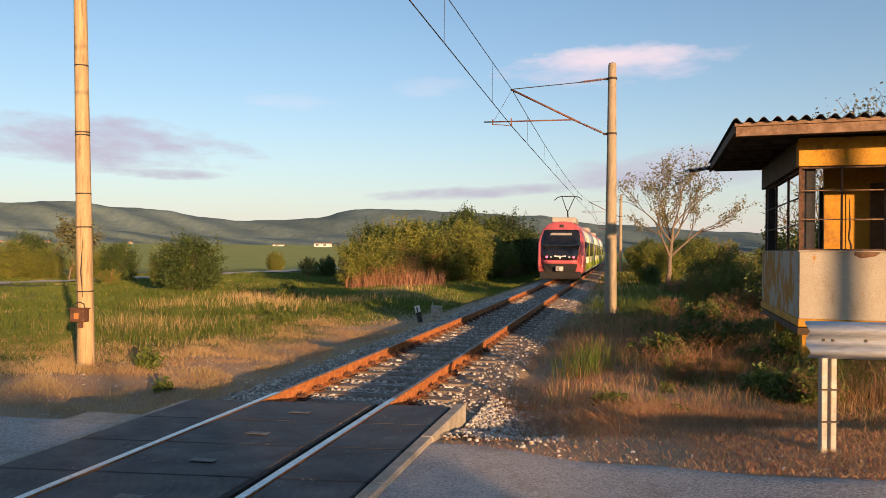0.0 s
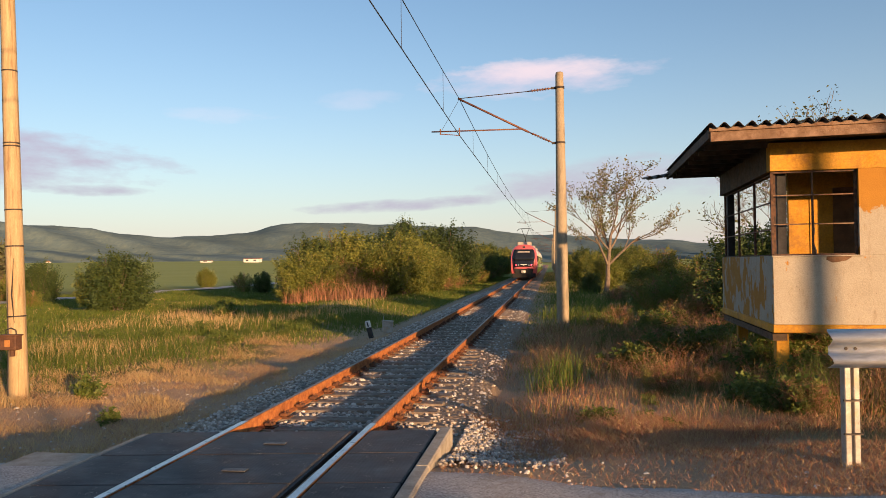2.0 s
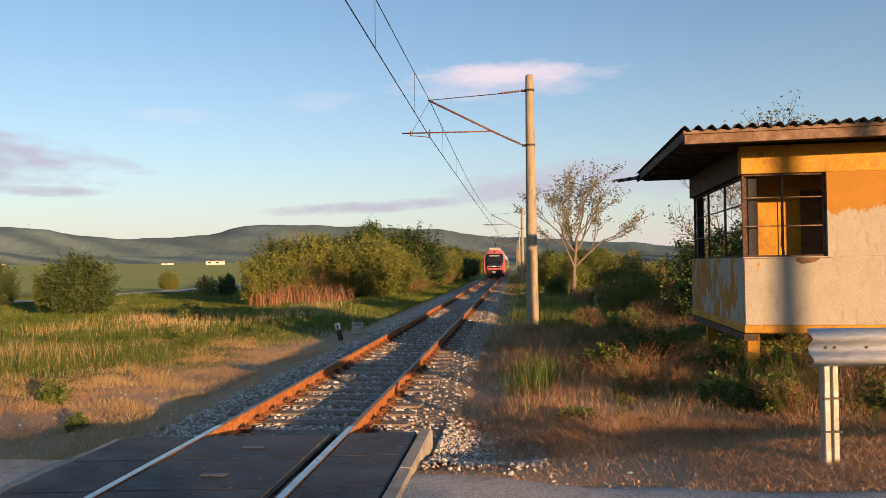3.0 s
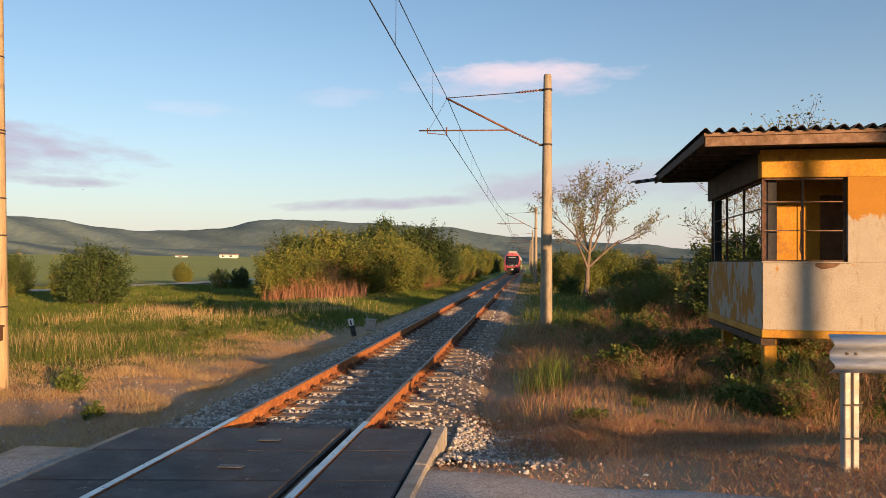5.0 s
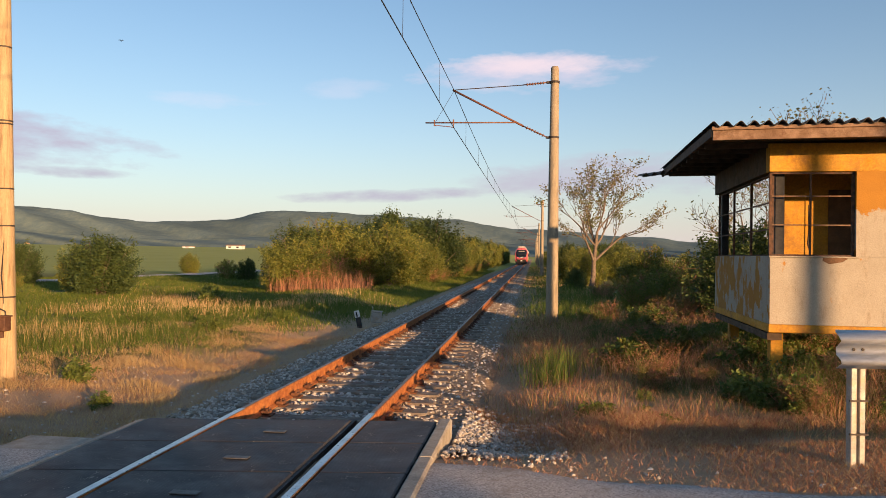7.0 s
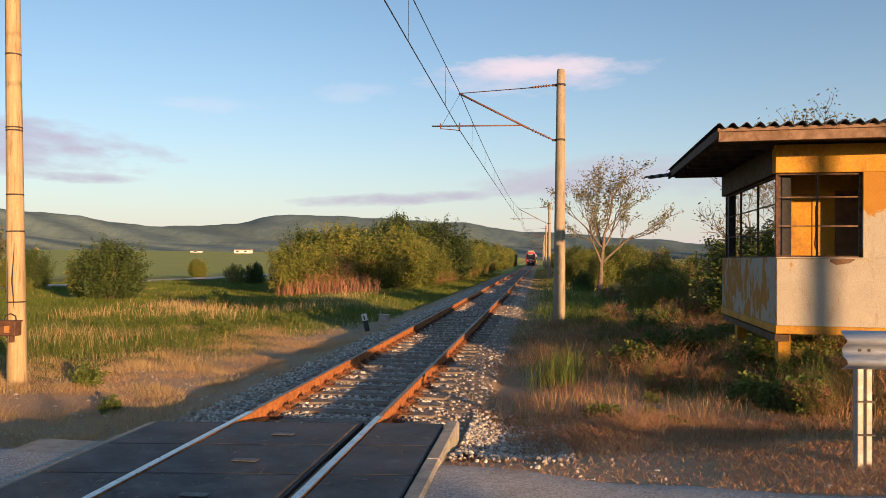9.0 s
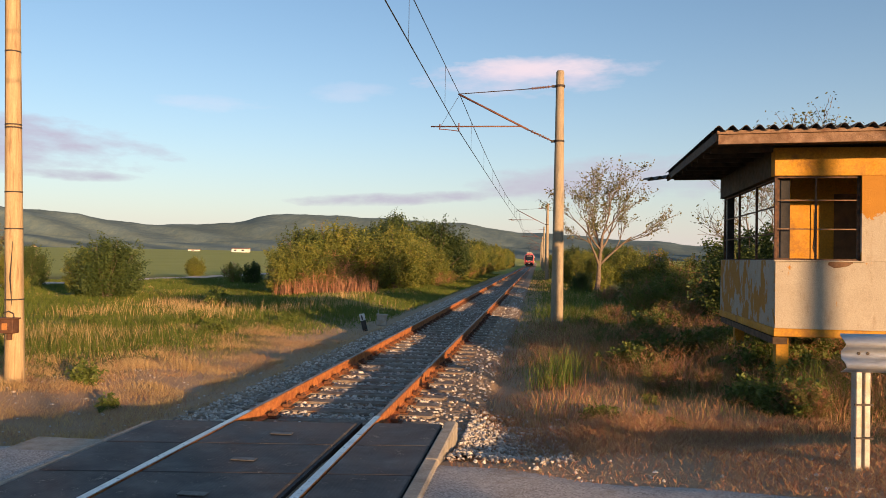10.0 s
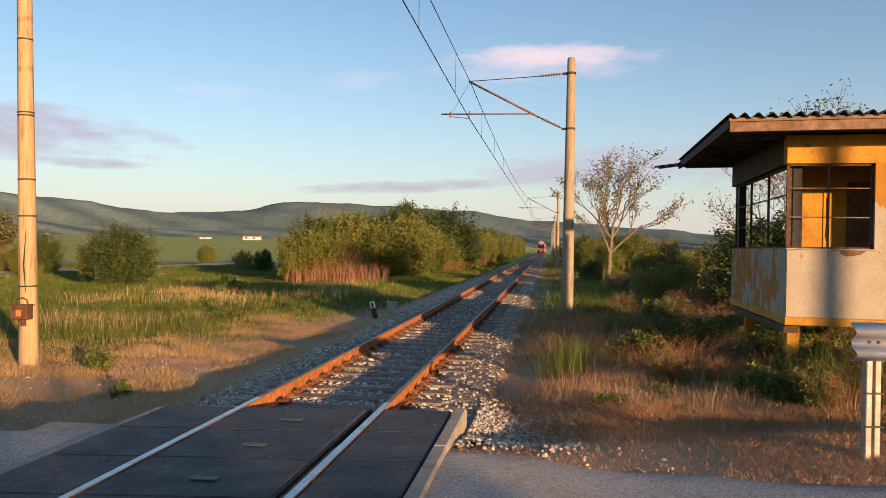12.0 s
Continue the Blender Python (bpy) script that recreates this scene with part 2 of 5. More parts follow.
def peeling():
    """Whitewash flaking off ochre plaster; the side that faces the track has lost far more."""
    m, nt, sh, pos, geo = material("peeling_whitewash", 0.85, 0.0, 0.25, 50)
    white = mixc(nt, noisy(nt, pos, 3.0), (0.31, 0.272, 0.215), (0.43, 0.385, 0.315))
    white = mixc(nt, ramp(nt, noisy(nt, nd(nt, "ShaderNodeMapping", Vector=pos, Scale=(1, 1, 0.35)).outputs[0], 7, 9.0, 0.78), (0.53, (0, 0, 0)), (0.68, (1, 1, 1))), white, (0.27, 0.215, 0.155))
    white = mixc(nt, 1.0, white, ramp(nt, noisy(nt, pos, 60, 6.0, 0.8), (0.3, (0.72,) * 3), (0.6, (1.06,) * 3)), "MULTIPLY")
    white = mixc(nt, ramp(nt, noisy(nt, pos, 26, 3.0), (0.70, (0, 0, 0)), (0.74, (1, 1, 1))), white, (0.12, 0.075, 0.04))
    ochre = mixc(nt, noisy(nt, pos, 4.0), (0.30, 0.135, 0.018), (0.42, 0.195, 0.025))
    loss = noisy(nt, nd(nt, "ShaderNodeMapping", Vector=pos, Scale=(1, 1, 0.55)).outputs[0], 2.6, 9.0, 0.62)
    p = nd(nt, "ShaderNodeSeparateXYZ", i0=pos)
    n = nd(nt, "ShaderNodeSeparateXYZ", i0=geo.outputs["True Normal"])
    side = mathn(nt, "MULTIPLY", mathn(nt, "LESS_THAN", n.outputs[0], -0.5), 0.145)
    high = mathn(nt, "MULTIPLY", mathn(nt, "GREATER_THAN", mathn(nt, "ADD", p.outputs[2], mathn(nt, "ADD", mathn(nt, "MULTIPLY", loss, 0.6), mathn(nt, "ADD", mathn(nt, "MULTIPLY", noisy(nt, pos, 22, 8.0, 0.8), 0.5), mathn(nt, "MULTIPLY", p.outputs[0], -0.07)))), 2.52), 0.5)
    cov = mathn(nt, "ADD", mathn(nt, "ADD", loss, side), high)
    c = mixc(nt, ramp(nt, cov, (0.628, (0, 0, 0)), (0.648, (1, 1, 1))), white, ochre)
    nt.links.new(c, sh.inputs["Base Color"])
    return m


M["plaster"] = peeling()


def ground_material():
    """Meadow, dry verge, gravelly soil by the track and ploughed green fields far off."""
    m, nt, sh, pos, geo = material("meadow_ground", 0.95, 0.0, 0.6, 25, spec=0.2)
    p = nd(nt, "ShaderNodeSeparateXYZ", i0=pos)
    x, y = p.outputs[0], p.outputs[1]
    big, mid, fine = noisy(nt, pos, 0.25, 6.0), noisy(nt, pos, 2.0, 6.0, 0.7), noisy(nt, pos, 38.0, 6.0, 0.8)
    soil = mixc(nt, mid, (0.32, 0.205, 0.125), (0.50, 0.345, 0.215))
    soil = mixc(nt, ramp(nt, fine, (0.52, (0, 0, 0)), (0.66, (1, 1, 1))), soil, (0.46, 0.38, 0.27))
    soil = mixc(nt, ramp(nt, noisy(nt, pos, 55.0, 4.0, 0.8), (0.34, (0.5,) * 3), (0.44, (0, 0, 0))), soil, (0.075, 0.05, 0.032))
    green = ramp(nt, mid, (0.3, (0.05, 0.07, 0.016)), (0.5, (0.12, 0.13, 0.03)), (0.7, (0.26, 0.21, 0.075)))
    field = mixc(nt, noisy(nt, pos, 0.05, 6.0, 0.7), (0.25, 0.29, 0.055), (0.38, 0.38, 0.11))
    verge = mathn(nt, "ADD", mathn(nt, "ABSOLUTE", mathn(nt, "ADD", x, 0.8)), mathn(nt, "MULTIPLY", mathn(nt, "SUBTRACT", big, 0.5), 7.0))
    near = mathn(nt, "SUBTRACT", verge, mathn(nt, "MULTIPLY", mathn(nt, "MAXIMUM", mathn(nt, "SUBTRACT", 6.0, y), 0.0), 0.55))
    c = mixc(nt, ramp(nt, mathn(nt, "DIVIDE", near, 10.0), (0.28, (0, 0, 0)), (0.46, (1, 1, 1))), soil, green)
    far = mathn(nt, "DIVIDE", mathn(nt, "SUBTRACT", mathn(nt, "ADD", y, mathn(nt, "MULTIPLY", x, -0.35)), 85.0), 30.0)
    c = mixc(nt, mathn(nt, "MULTIPLY", far, 1.0, True), c, field)
    nt.links.new(c, sh.inputs["Base Color"])
    return m


M["ground"] = ground_material()


def hill_material():
    m, nt, sh, pos, geo = material("hazy_wooded_hills", 1.0, spec=0.0)
    # The blue of distant haze is mixed into the woods' green here.
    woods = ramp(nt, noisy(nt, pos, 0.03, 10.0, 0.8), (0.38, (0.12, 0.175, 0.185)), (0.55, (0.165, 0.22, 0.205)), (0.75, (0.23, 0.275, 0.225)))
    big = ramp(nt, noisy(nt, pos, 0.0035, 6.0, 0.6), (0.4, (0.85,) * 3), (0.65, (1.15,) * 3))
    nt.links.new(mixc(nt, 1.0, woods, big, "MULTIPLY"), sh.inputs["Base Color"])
    return m


M["hill"] = hill_material()


def glossy(name, col, rough=0.3, dirt=0.5):
    m, nt, sh, pos, geo = material(name, rough, 0.0, 0.0, spec=0.5)
    d = tuple(c * 0.6 + 0.05 for c in col)
    nt.links.new(mixc(nt, ramp(nt, noisy(nt, pos, 3.0, 6.0), (0.4, (0,) * 3), (0.75, (dirt,) * 3)), col, d), sh.inputs["Base Color"])
    return m


M["trainred"] = glossy("faded_red_paint", (0.50, 0.105, 0.115))
M["trainpink"] = glossy("sun_bleached_pink_roof", (0.52, 0.21, 0.20), 0.5)
M["trainwhite"] = glossy("cream_paint", (0.58, 0.56, 0.48))
M["traingreen"] = glossy("lime_band", (0.36, 0.46, 0.04))
M["trainglass"] = glossy("tinted_glass", (0.012, 0.014, 0.018), 0.06, 0.1)
M["traingrey"] = glossy("grey_roof_gear", (0.36, 0.32, 0.28), 0.6)
M["trainblack"] = glossy("sooty_underframe", (0.012, 0.011, 0.011), 0.85, 0.1)


def glow(name, col, power):
    m, nt, sh, pos, geo = material(name, 0.4)
    sh.inputs["Base Color"].default_value = (*col, 1)
    sh.inputs["Emission Color"].default_value, sh.inputs["Emission Strength"].default_value = (*col, 1), power
    return m


M["taillight"] = glow("red_tail_light", (1.0, 0.08, 0.12), 2.0)
M["headlight"] = plain("lamp_glass", (0.3, 0.33, 0.36), (0.4, 0.42, 0.45), 10, 0.15)


# ---- mesh helpers ----
def link(name, bm, mat, parent=None, label="", smooth=False, m=None):
    """Links a bmesh as one mesh object."""
    me = bpy.data.meshes.new(name)
    bm.to_mesh(me)
    bm.free()
    for mt in (mat if isinstance(mat, (list, tuple)) else (mat,)):
        me.materials.append(mt)
    if smooth:
        me.polygons.foreach_set("use_smooth", [True] * len(me.polygons))
    ob = new(name, me)
    if parent:
        ob.parent = parent
    if m is not None:
        ob.matrix_basis = m
    if label:
        ob["label"] = label
    return ob


def part(name, bm, mat, parent, label="", smooth=False, m=None):
    return link(name, bm, mat, parent, label, smooth, m)


def box(x0, x1, y0, y1, z0, z1, bevel=0.0, bm=None, seg=1):
    own = bm is None
    bm = bm or bmesh.new()
    vs = bmesh.ops.create_cube(bm, size=1.0, matrix=Matrix.LocRotScale(((x0 + x1) / 2, (y0 + y1) / 2, (z0 + z1) / 2), None, (x1 - x0, y1 - y0, z1 - z0)))["verts"]
    if bevel:
        es = list({e for v in vs for e in v.link_edges})
        bmesh.ops.bevel(bm, geom=es, offset=bevel, segments=seg, affect="EDGES", profile=0.5)
    return bm


def tube(points, radii, n=8, bm=None, cap=True):
    """A round bar along points, with a radius for each."""
    bm = bm or bmesh.new()
    if not isinstance(radii, (list, tuple)):
        radii = [radii] * len(points)
    pts = [Vector(p) for p in points]
    rings = []
    for i, p in enumerate(pts):
        d = (pts[min(i + 1, len(pts) - 1)] - pts[max(i - 1, 0)]).normalized()
        a = d.cross(Vector((0, 0, 1)) if abs(d.z) < 0.9 else Vector((1, 0, 0))).normalized()
        b = d.cross(a)
        rings.append([bm.verts.new(p + (a * math.cos(k * 2 * math.pi / n) + b * math.sin(k * 2 * math.pi / n)) * radii[i]) for k in range(n)])
    for r0, r1 in zip(rings, rings[1:]):
        for k in range(n):
            bm.faces.new((r0[k], r0[(k + 1) % n], r1[(k + 1) % n], r1[k]))
    if cap:
        bm.faces.new(rings[0][::-1])
        bm.faces.new(rings[-1])
    bmesh.ops.recalc_face_normals(bm, faces=bm.faces)
    return bm


def extrude(profile, y0, y1, bm=None):
    """A closed outline in x and z, drawn out along y."""
    bm = bm or bmesh.new()
    a = [bm.verts.new((x, y0, z)) for x, z in profile]
    b = [bm.verts.new((x, y1, z)) for x, z in profile]
    n = len(profile)
    for k in range(n):
        bm.faces.new((a[k], a[(k + 1) % n], b[(k + 1) % n], b[k]))
    bm.faces.new(a)
    bm.faces.new(b[::-1])
    bmesh.ops.recalc_face_normals(bm, faces=bm.faces)
    return bm


def empty(name, x, y, z, rz=0.0, label="", category="", group="", kind=""):
    ob = new(name)
    ob.matrix_basis = pose(x, y, z, 0, 0, rz)
    return tagged(ob, label, category, group, kind)


def cloud_mesh(name, verts, faces, mat):
    me = bpy.data.meshes.new(name)
    me.from_pydata(verts.tolist(), [], faces.tolist())
    me.materials.append(mat)
    return me


rng = np.random.default_rng(7)


def sm(a, b, t):
    t = np.clip((t - a) / (b - a), 0, 1)
    return t * t * (3 - 2 * t)


def height(x, y):
    """The ground: level at the crossing, a low formation under the track, a hollow meadow, fields that rise far off."""
    x, y = np.asarray(x, float), np.asarray(y, float)
    off = np.abs(x)
    z = -0.34 - 0.13 * sm(1.9, 3.0, -x) * (1 - sm(4.0, 5.6, -x)) - 0.35 * sm(4, 16, -x) - 0.45 * sm(20, 60, -x) - 0.35 * sm(9, 16, x) * sm(2, 8, y)
    z = z + (0.24 * sm(1.9, 3.6, x) * (1 - sm(1, 8, y)) + 0.14 * sm(4.0, 8.0, x)) * (1 - sm(10, 14, x)) * (1 - sm(16, 26, y))
    road = sm(-0.2, -1.5, y - 0.06 * x)
    z = z * (1 - road) + road * (-0.055 + 0.25 * sm(2.6, 5.6, x))
    bumps = 0.05 * np.sin(x * 0.9 + 1.3 * np.sin(y * 0.5)) * np.sin(y * 0.7 + 0.8) + 0.03 * np.sin(x * 2.3 + y * 1.1)
    z = z + bumps * sm(2.4, 5.0, off) * (1 - road)
    far = np.hypot(x, y)
    z = z + 6.5 * sm(90, 620, far) * sm(6, 60, -x) + 3.5 * sm(150, 900, far) * sm(5, 60, x)
    return z


def ground_sheet():
    xs = np.unique(np.concatenate([np.linspace(-12, 14, 131), -np.geomspace(12, 4200, 60), np.geomspace(14, 4200, 60)]))
    ys = np.unique(np.concatenate([np.linspace(-14, 30, 177), -np.geomspace(14, 900, 25), np.geomspace(30, 4200, 80)]))
    X, Y = np.meshgrid(xs, ys)
    v = np.stack([X, Y, height(X, Y)], -1).reshape(-1, 3)
    n = len(xs)
    i = (np.arange(len(ys) - 1)[:, None] * n + np.arange(n - 1)[None]).ravel()
    f = np.stack([i, i + 1, i + n + 1, i + n], -1)
    me = cloud_mesh("ground", v, f, M["ground"])
    me.polygons.foreach_set("use_smooth", [True] * len(me.polygons))
    return tagged(new("ground", me), "meadow ground of dry soil and green grass", "ground", kind="structure")


ground_sheet()


def hills():
    for name, d0, d1, scale, lift in (("backdrop_hills", 2600, 3500, 1.0, 0.0), ("backdrop_foothills", 1700, 2300, 0.42, 0.1)):
        az = np.linspace(-75, 65, 420)
        el = 1.1 + 1.95 * np.exp(-((az + 40) / 13) ** 2) + 1.7 * np.exp(-((az + 18) / 6.5) ** 2) + 1.45 * np.exp(-((az + 8) / 7) ** 2) + 0.6 * np.exp(-((az - 3) / 7) ** 2)
        el = el + 0.06 * np.sin(az * 0.9 + lift * 30) + 0.025 * np.sin(az * 2.1 + 1) + 0.012 * np.sin(az * 5.3) + 0.008 * np.sin(az * 17.0)
        rows, m = [], 14
        for k in range(m):
            t = k / (m - 1)
            d = d0 + (d1 - d0) * t + 50 * np.sin(az * 1.3 + k)
            h = np.tan(np.radians(el * scale)) * d1 * (math.sin(t * math.pi / 2) ** 1.15)
            h = h * (1 + (0.02 * np.sin(az * 1.1 + 2.2 * t * 3) + 0.012 * np.sin(az * 3.1 + k * 0.9)) * (1 - t) * 2 * (t > 0))
            a = np.radians(az)
            rows.append(np.stack([np.sin(a) * d, np.cos(a) * d, h + 1.0], -1))
        v = np.concatenate(rows)
        n = len(az)
        i = (np.arange(m - 1)[:, None] * n + np.arange(n - 1)[None]).ravel()
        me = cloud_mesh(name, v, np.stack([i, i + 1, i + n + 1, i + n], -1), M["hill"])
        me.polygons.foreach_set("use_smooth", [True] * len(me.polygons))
        tagged(new(name, me), "distant wooded hills, haze blue-green put in their colour", "hills", kind="structure")


hills()


# ---- road, crossing and track ----
def road_edge(x):
    return -1.32 - 0.34 * max(0.0, min(x, 7.5) - 1.7) - 0.08 * math.sin(x * 1.7) - 0.05 * math.sin(x * 4.3 + 1)


def road_sheet(name, x0, x1):
    bm = bmesh.new()
    n, m = max(8, int((x1 - x0) / 0.25)), 26
    rows = []
    for i in range(n + 1):
        x = x0 + (x1 - x0) * i / n
        e = road_edge(x)
        rows.append([bm.verts.new((x, e - 9.5 * (j / m) ** 1.3, float(height(x, e - 9.5 * (j / m) ** 1.3)) + (0.022 if j else 0.004))) for j in range(m + 1)])
    for r0, r1 in zip(rows, rows[1:]):
        for j in range(m):
            bm.faces.new((r0[j], r0[j + 1], r1[j + 1], r1[j]))
    bmesh.ops.recalc_face_normals(bm, faces=bm.faces)
    return tagged(link(name, bm, M["asphalt"], smooth=True), "worn grey asphalt road over the railway", "road", kind="structure")


road_sheet("road_east", 1.66, 30.0)
road_sheet("road_west", -45.0, -1.62)

M["lug"] = plain("dull_steel", (0.10, 0.095, 0.09), (0.17, 0.16, 0.15), 20, 0.6, 0.3)
SKEW = 0.13                     # the road meets the track at a slant
crossing = empty("level_crossing", 0, 0, 0, label="level crossing deck of black rubber panels with concrete kerbs", category="level crossing", kind="structure")


def panel(x0, x1, y0, y1):
    """A ribbed rubber deck panel, cut at the road's slant."""
    bm2 = box(x0, x1, y0 + 0.006, y1 - 0.006, -0.15, -0.004, 0.012)
    for v in bm2.verts:
        v.co.y += SKEW * v.co.x
    me = bpy.data.meshes.new("panel")
    bm2.to_mesh(me)
    bm2.free()
    me.materials.append(M["rubber"])
    return me


def deck():
    step = 0.985
    for x0, x1 in ((-1.54, -0.80), (-0.700, 0.60), (0.80, 1.51)):
        me = panel(x0, x1, -step, 0)
        for k in range(9):
            ob = new("panel", me)
            ob.parent = crossing
            ob.matrix_basis = pose(0, -0.13 - k * step, 0.0, 0, 0.0)
            if x0 < -0.6 and x1 > 0.5:
                lug = box(-0.11, 0.11, -0.045, 0.045, -0.002, 0.006, 0.003)
                part("lifting_plate", lug, M["lug"], crossing, "small grey steel lifting plate", m=pose(-0.01, -0.72 - k * step, 0.003))
    for x0, x1, z in ((1.53, 1.665, 0.006), (-1.64, -1.56, -0.012)):
        for k in range(6):
            b = box(x0, x1, -0.13 - (k + 1) * 1.5 + 0.008, -0.13 - k * 1.5 + (0.10 if k == 0 and x0 > 0 else 0), -0.3, z, 0.018)
            for v in b.verts:
                v.co.y += SKEW * v.co.x
            part("kerb_stone", b, M["concrete"], crossing, "pale chipped concrete edging")
    b = box(-2.35, -1.66, -1.75, -1.12, -0.25, -0.035, 0.015)
    part("concrete_slab", b, M["concrete"], crossing, "cracked concrete slab at the road's edge")


deck()

RAIL = [(-0.075, -0.172), (0.075, -0.172), (0.075, -0.160), (0.012, -0.140), (0.009, -0.045), (0.036, -0.032), (0.036, -0.006), (0.028, 0.0), (-0.028, 0.0), (-0.036, -0.006), (-0.036, -0.032), (-0.009, -0.045), (-0.012, -0.140), (-0.075, -0.160)]
track = empty("railway_track", 0, 0, 0, label="single railway track with rusty rails on limestone ballast", category="railway track", kind="structure")
for side in (-1, 1):
    rail = part("rail", extrude(RAIL, -60, 480), M["rust"], track, "rusty brown steel rail", m=pose(side * 0.7525, 0, 0))
    part("running_surface", box(-0.034, 0.034, -60, 0.3, -0.005, 0.003), M["railhead"], rail, "polished bright top of the rail")
    part("running_surface", box(-0.022, 0.022, 0.3, 480, -0.005, 0.003), M["railworn"], rail, "dull worn top of the rail")
part("guard_rail_inside", box(0.60, 0.635, -9.0, 0.05, -0.16, -0.02), M["darksteel"], track)


def sleepers():
    bm = box(-1.25, 1.25, -0.125, 0.125, -0.36, -0.176, 0.018)
    me = bpy.data.meshes.new("sleeper")
    bm.to_mesh(me)
    bm.free()
    me.materials.append(M["sleeper"])
    chair = box(-0.17, 0.17, -0.08, 0.08, -0.178, -0.158, 0.006)
    for s in (-1, 1):
        tube([(s * 0.105, -0.045, -0.17), (s * 0.105, -0.045, -0.085)], 0.016, 6, chair)
        tube([(s * 0.105, 0.045, -0.17), (s * 0.105, 0.045, -0.085)], 0.016, 6, chair)
        box(min(s * 0.04, s * 0.135), max(s * 0.04, s * 0.135), -0.07, 0.07, -0.155, -0.112, 0.008, chair)
    cm = bpy.data.meshes.new("fastening")
    chair.to_mesh(cm)
    chair.free()
    cm.materials.append(M["rustdark"])
    for k in range(200):
        ob = new("sleeper", me)
        ob.parent = track
        ob.matrix_basis = pose(random.uniform(-0.03, 0.03), 0.78 + 0.6 * k + random.uniform(-0.03, 0.03), random.uniform(-0.006, 0.0), 0, 0, random.uniform(-0.8, 0.8))
        if k < 60:
            for side in (-1, 1):
                c = new("fastening", cm)
                c.parent = ob
                c.matrix_basis = pose(side * 0.7525, 0, 0.002)


sleepers()


def ballast_height(x):
    a = np.abs(x)
    return -0.207 - 0.176 * sm(1.45, 2.35, a)


def ballast_bed():
    xs = np.linspace(-2.2, 1.95, 24)
    ys = np.concatenate([np.linspace(-0.1, 20, 90), np.geomspace(20.5, 480, 60)])
    X, Y = np.meshgrid(xs, ys)
    Z = ballast_height(X) - 0.06 * ((X < -2.15) | (X > 1.9))
    v = np.stack([X, Y, Z], -1).reshape(-1, 3)
    n = len(xs)
    i = (np.arange(len(ys) - 1)[:, None] * n + np.arange(n - 1)[None]).ravel()
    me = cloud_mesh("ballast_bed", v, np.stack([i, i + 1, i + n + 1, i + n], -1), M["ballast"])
    tagged(new("ballast_bed", me), "bed of grey limestone ballast under the track", "ballast", kind="structure")


def ballast_material():
    m, nt, sh, pos, geo = material("ballast_bed", 0.95, 0.0)
    vo = nd(nt, "ShaderNodeTexVoronoi", Vector=pos, Scale=17.0)
    c = ramp(nt, nd(nt, "ShaderNodeSeparateXYZ", i0=vo.outputs["Color"]).outputs[0], (0.0, (0.22, 0.19, 0.16)), (0.6, (0.46, 0.42, 0.37)), (1.0, (0.66, 0.62, 0.56)))
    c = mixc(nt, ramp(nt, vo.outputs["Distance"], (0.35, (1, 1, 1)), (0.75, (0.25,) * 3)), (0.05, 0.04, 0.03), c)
    c = mixc(nt, ramp(nt, noisy(nt, pos, 1.3), (0.45, (0, 0, 0)), (0.7, (0.6,) * 3)), c, (0.20, 0.14, 0.09))
    x = nd(nt, "ShaderNodeSeparateXYZ", i0=pos).outputs[0]
    edge = mathn(nt, "ADD", mathn(nt, "ABSOLUTE", mathn(nt, "ADD", x, 0.25)), mathn(nt, "MULTIPLY", noisy(nt, pos, 3.0, 6.0), 0.7))
    c = mixc(nt, ramp(nt, mathn(nt, "DIVIDE", edge, 3.0), (0.50, (0, 0, 0)), (0.62, (0.85,) * 3)), c, (0.30, 0.20, 0.12))
    nt.links.new(c, sh.inputs["Base Color"])
    b = nd(nt, "ShaderNodeBump", Strength=1.0, Distance=0.03, Height=mathn(nt, "SUBTRACT", 1.0, vo.outputs["Distance"]))
    nt.links.new(b.outputs[0], sh.inputs["Normal"])
    return m


def stone_material():
    m, nt, sh, pos, geo = material("limestone", 0.95, 0.0, 0.4, 70)
    c = ramp(nt, geo.outputs["Random Per Island"], (0.0, (0.26, 0.215, 0.17)), (0.4, (0.44, 0.39, 0.335)), (0.8, (0.60, 0.55, 0.49)), (1.0, (0.72, 0.68, 0.62)))
    nt.links.new(mixc(nt, 0.5, c, ramp(nt, noisy(nt, pos, 40), (0.3, (0.5,) * 3), (0.7, (1.1,) * 3)), "MULTIPLY"), sh.inputs["Base Color"])
    return m


M["ballast"], M["stone"] = ballast_material(), stone_material()
ballast_bed()


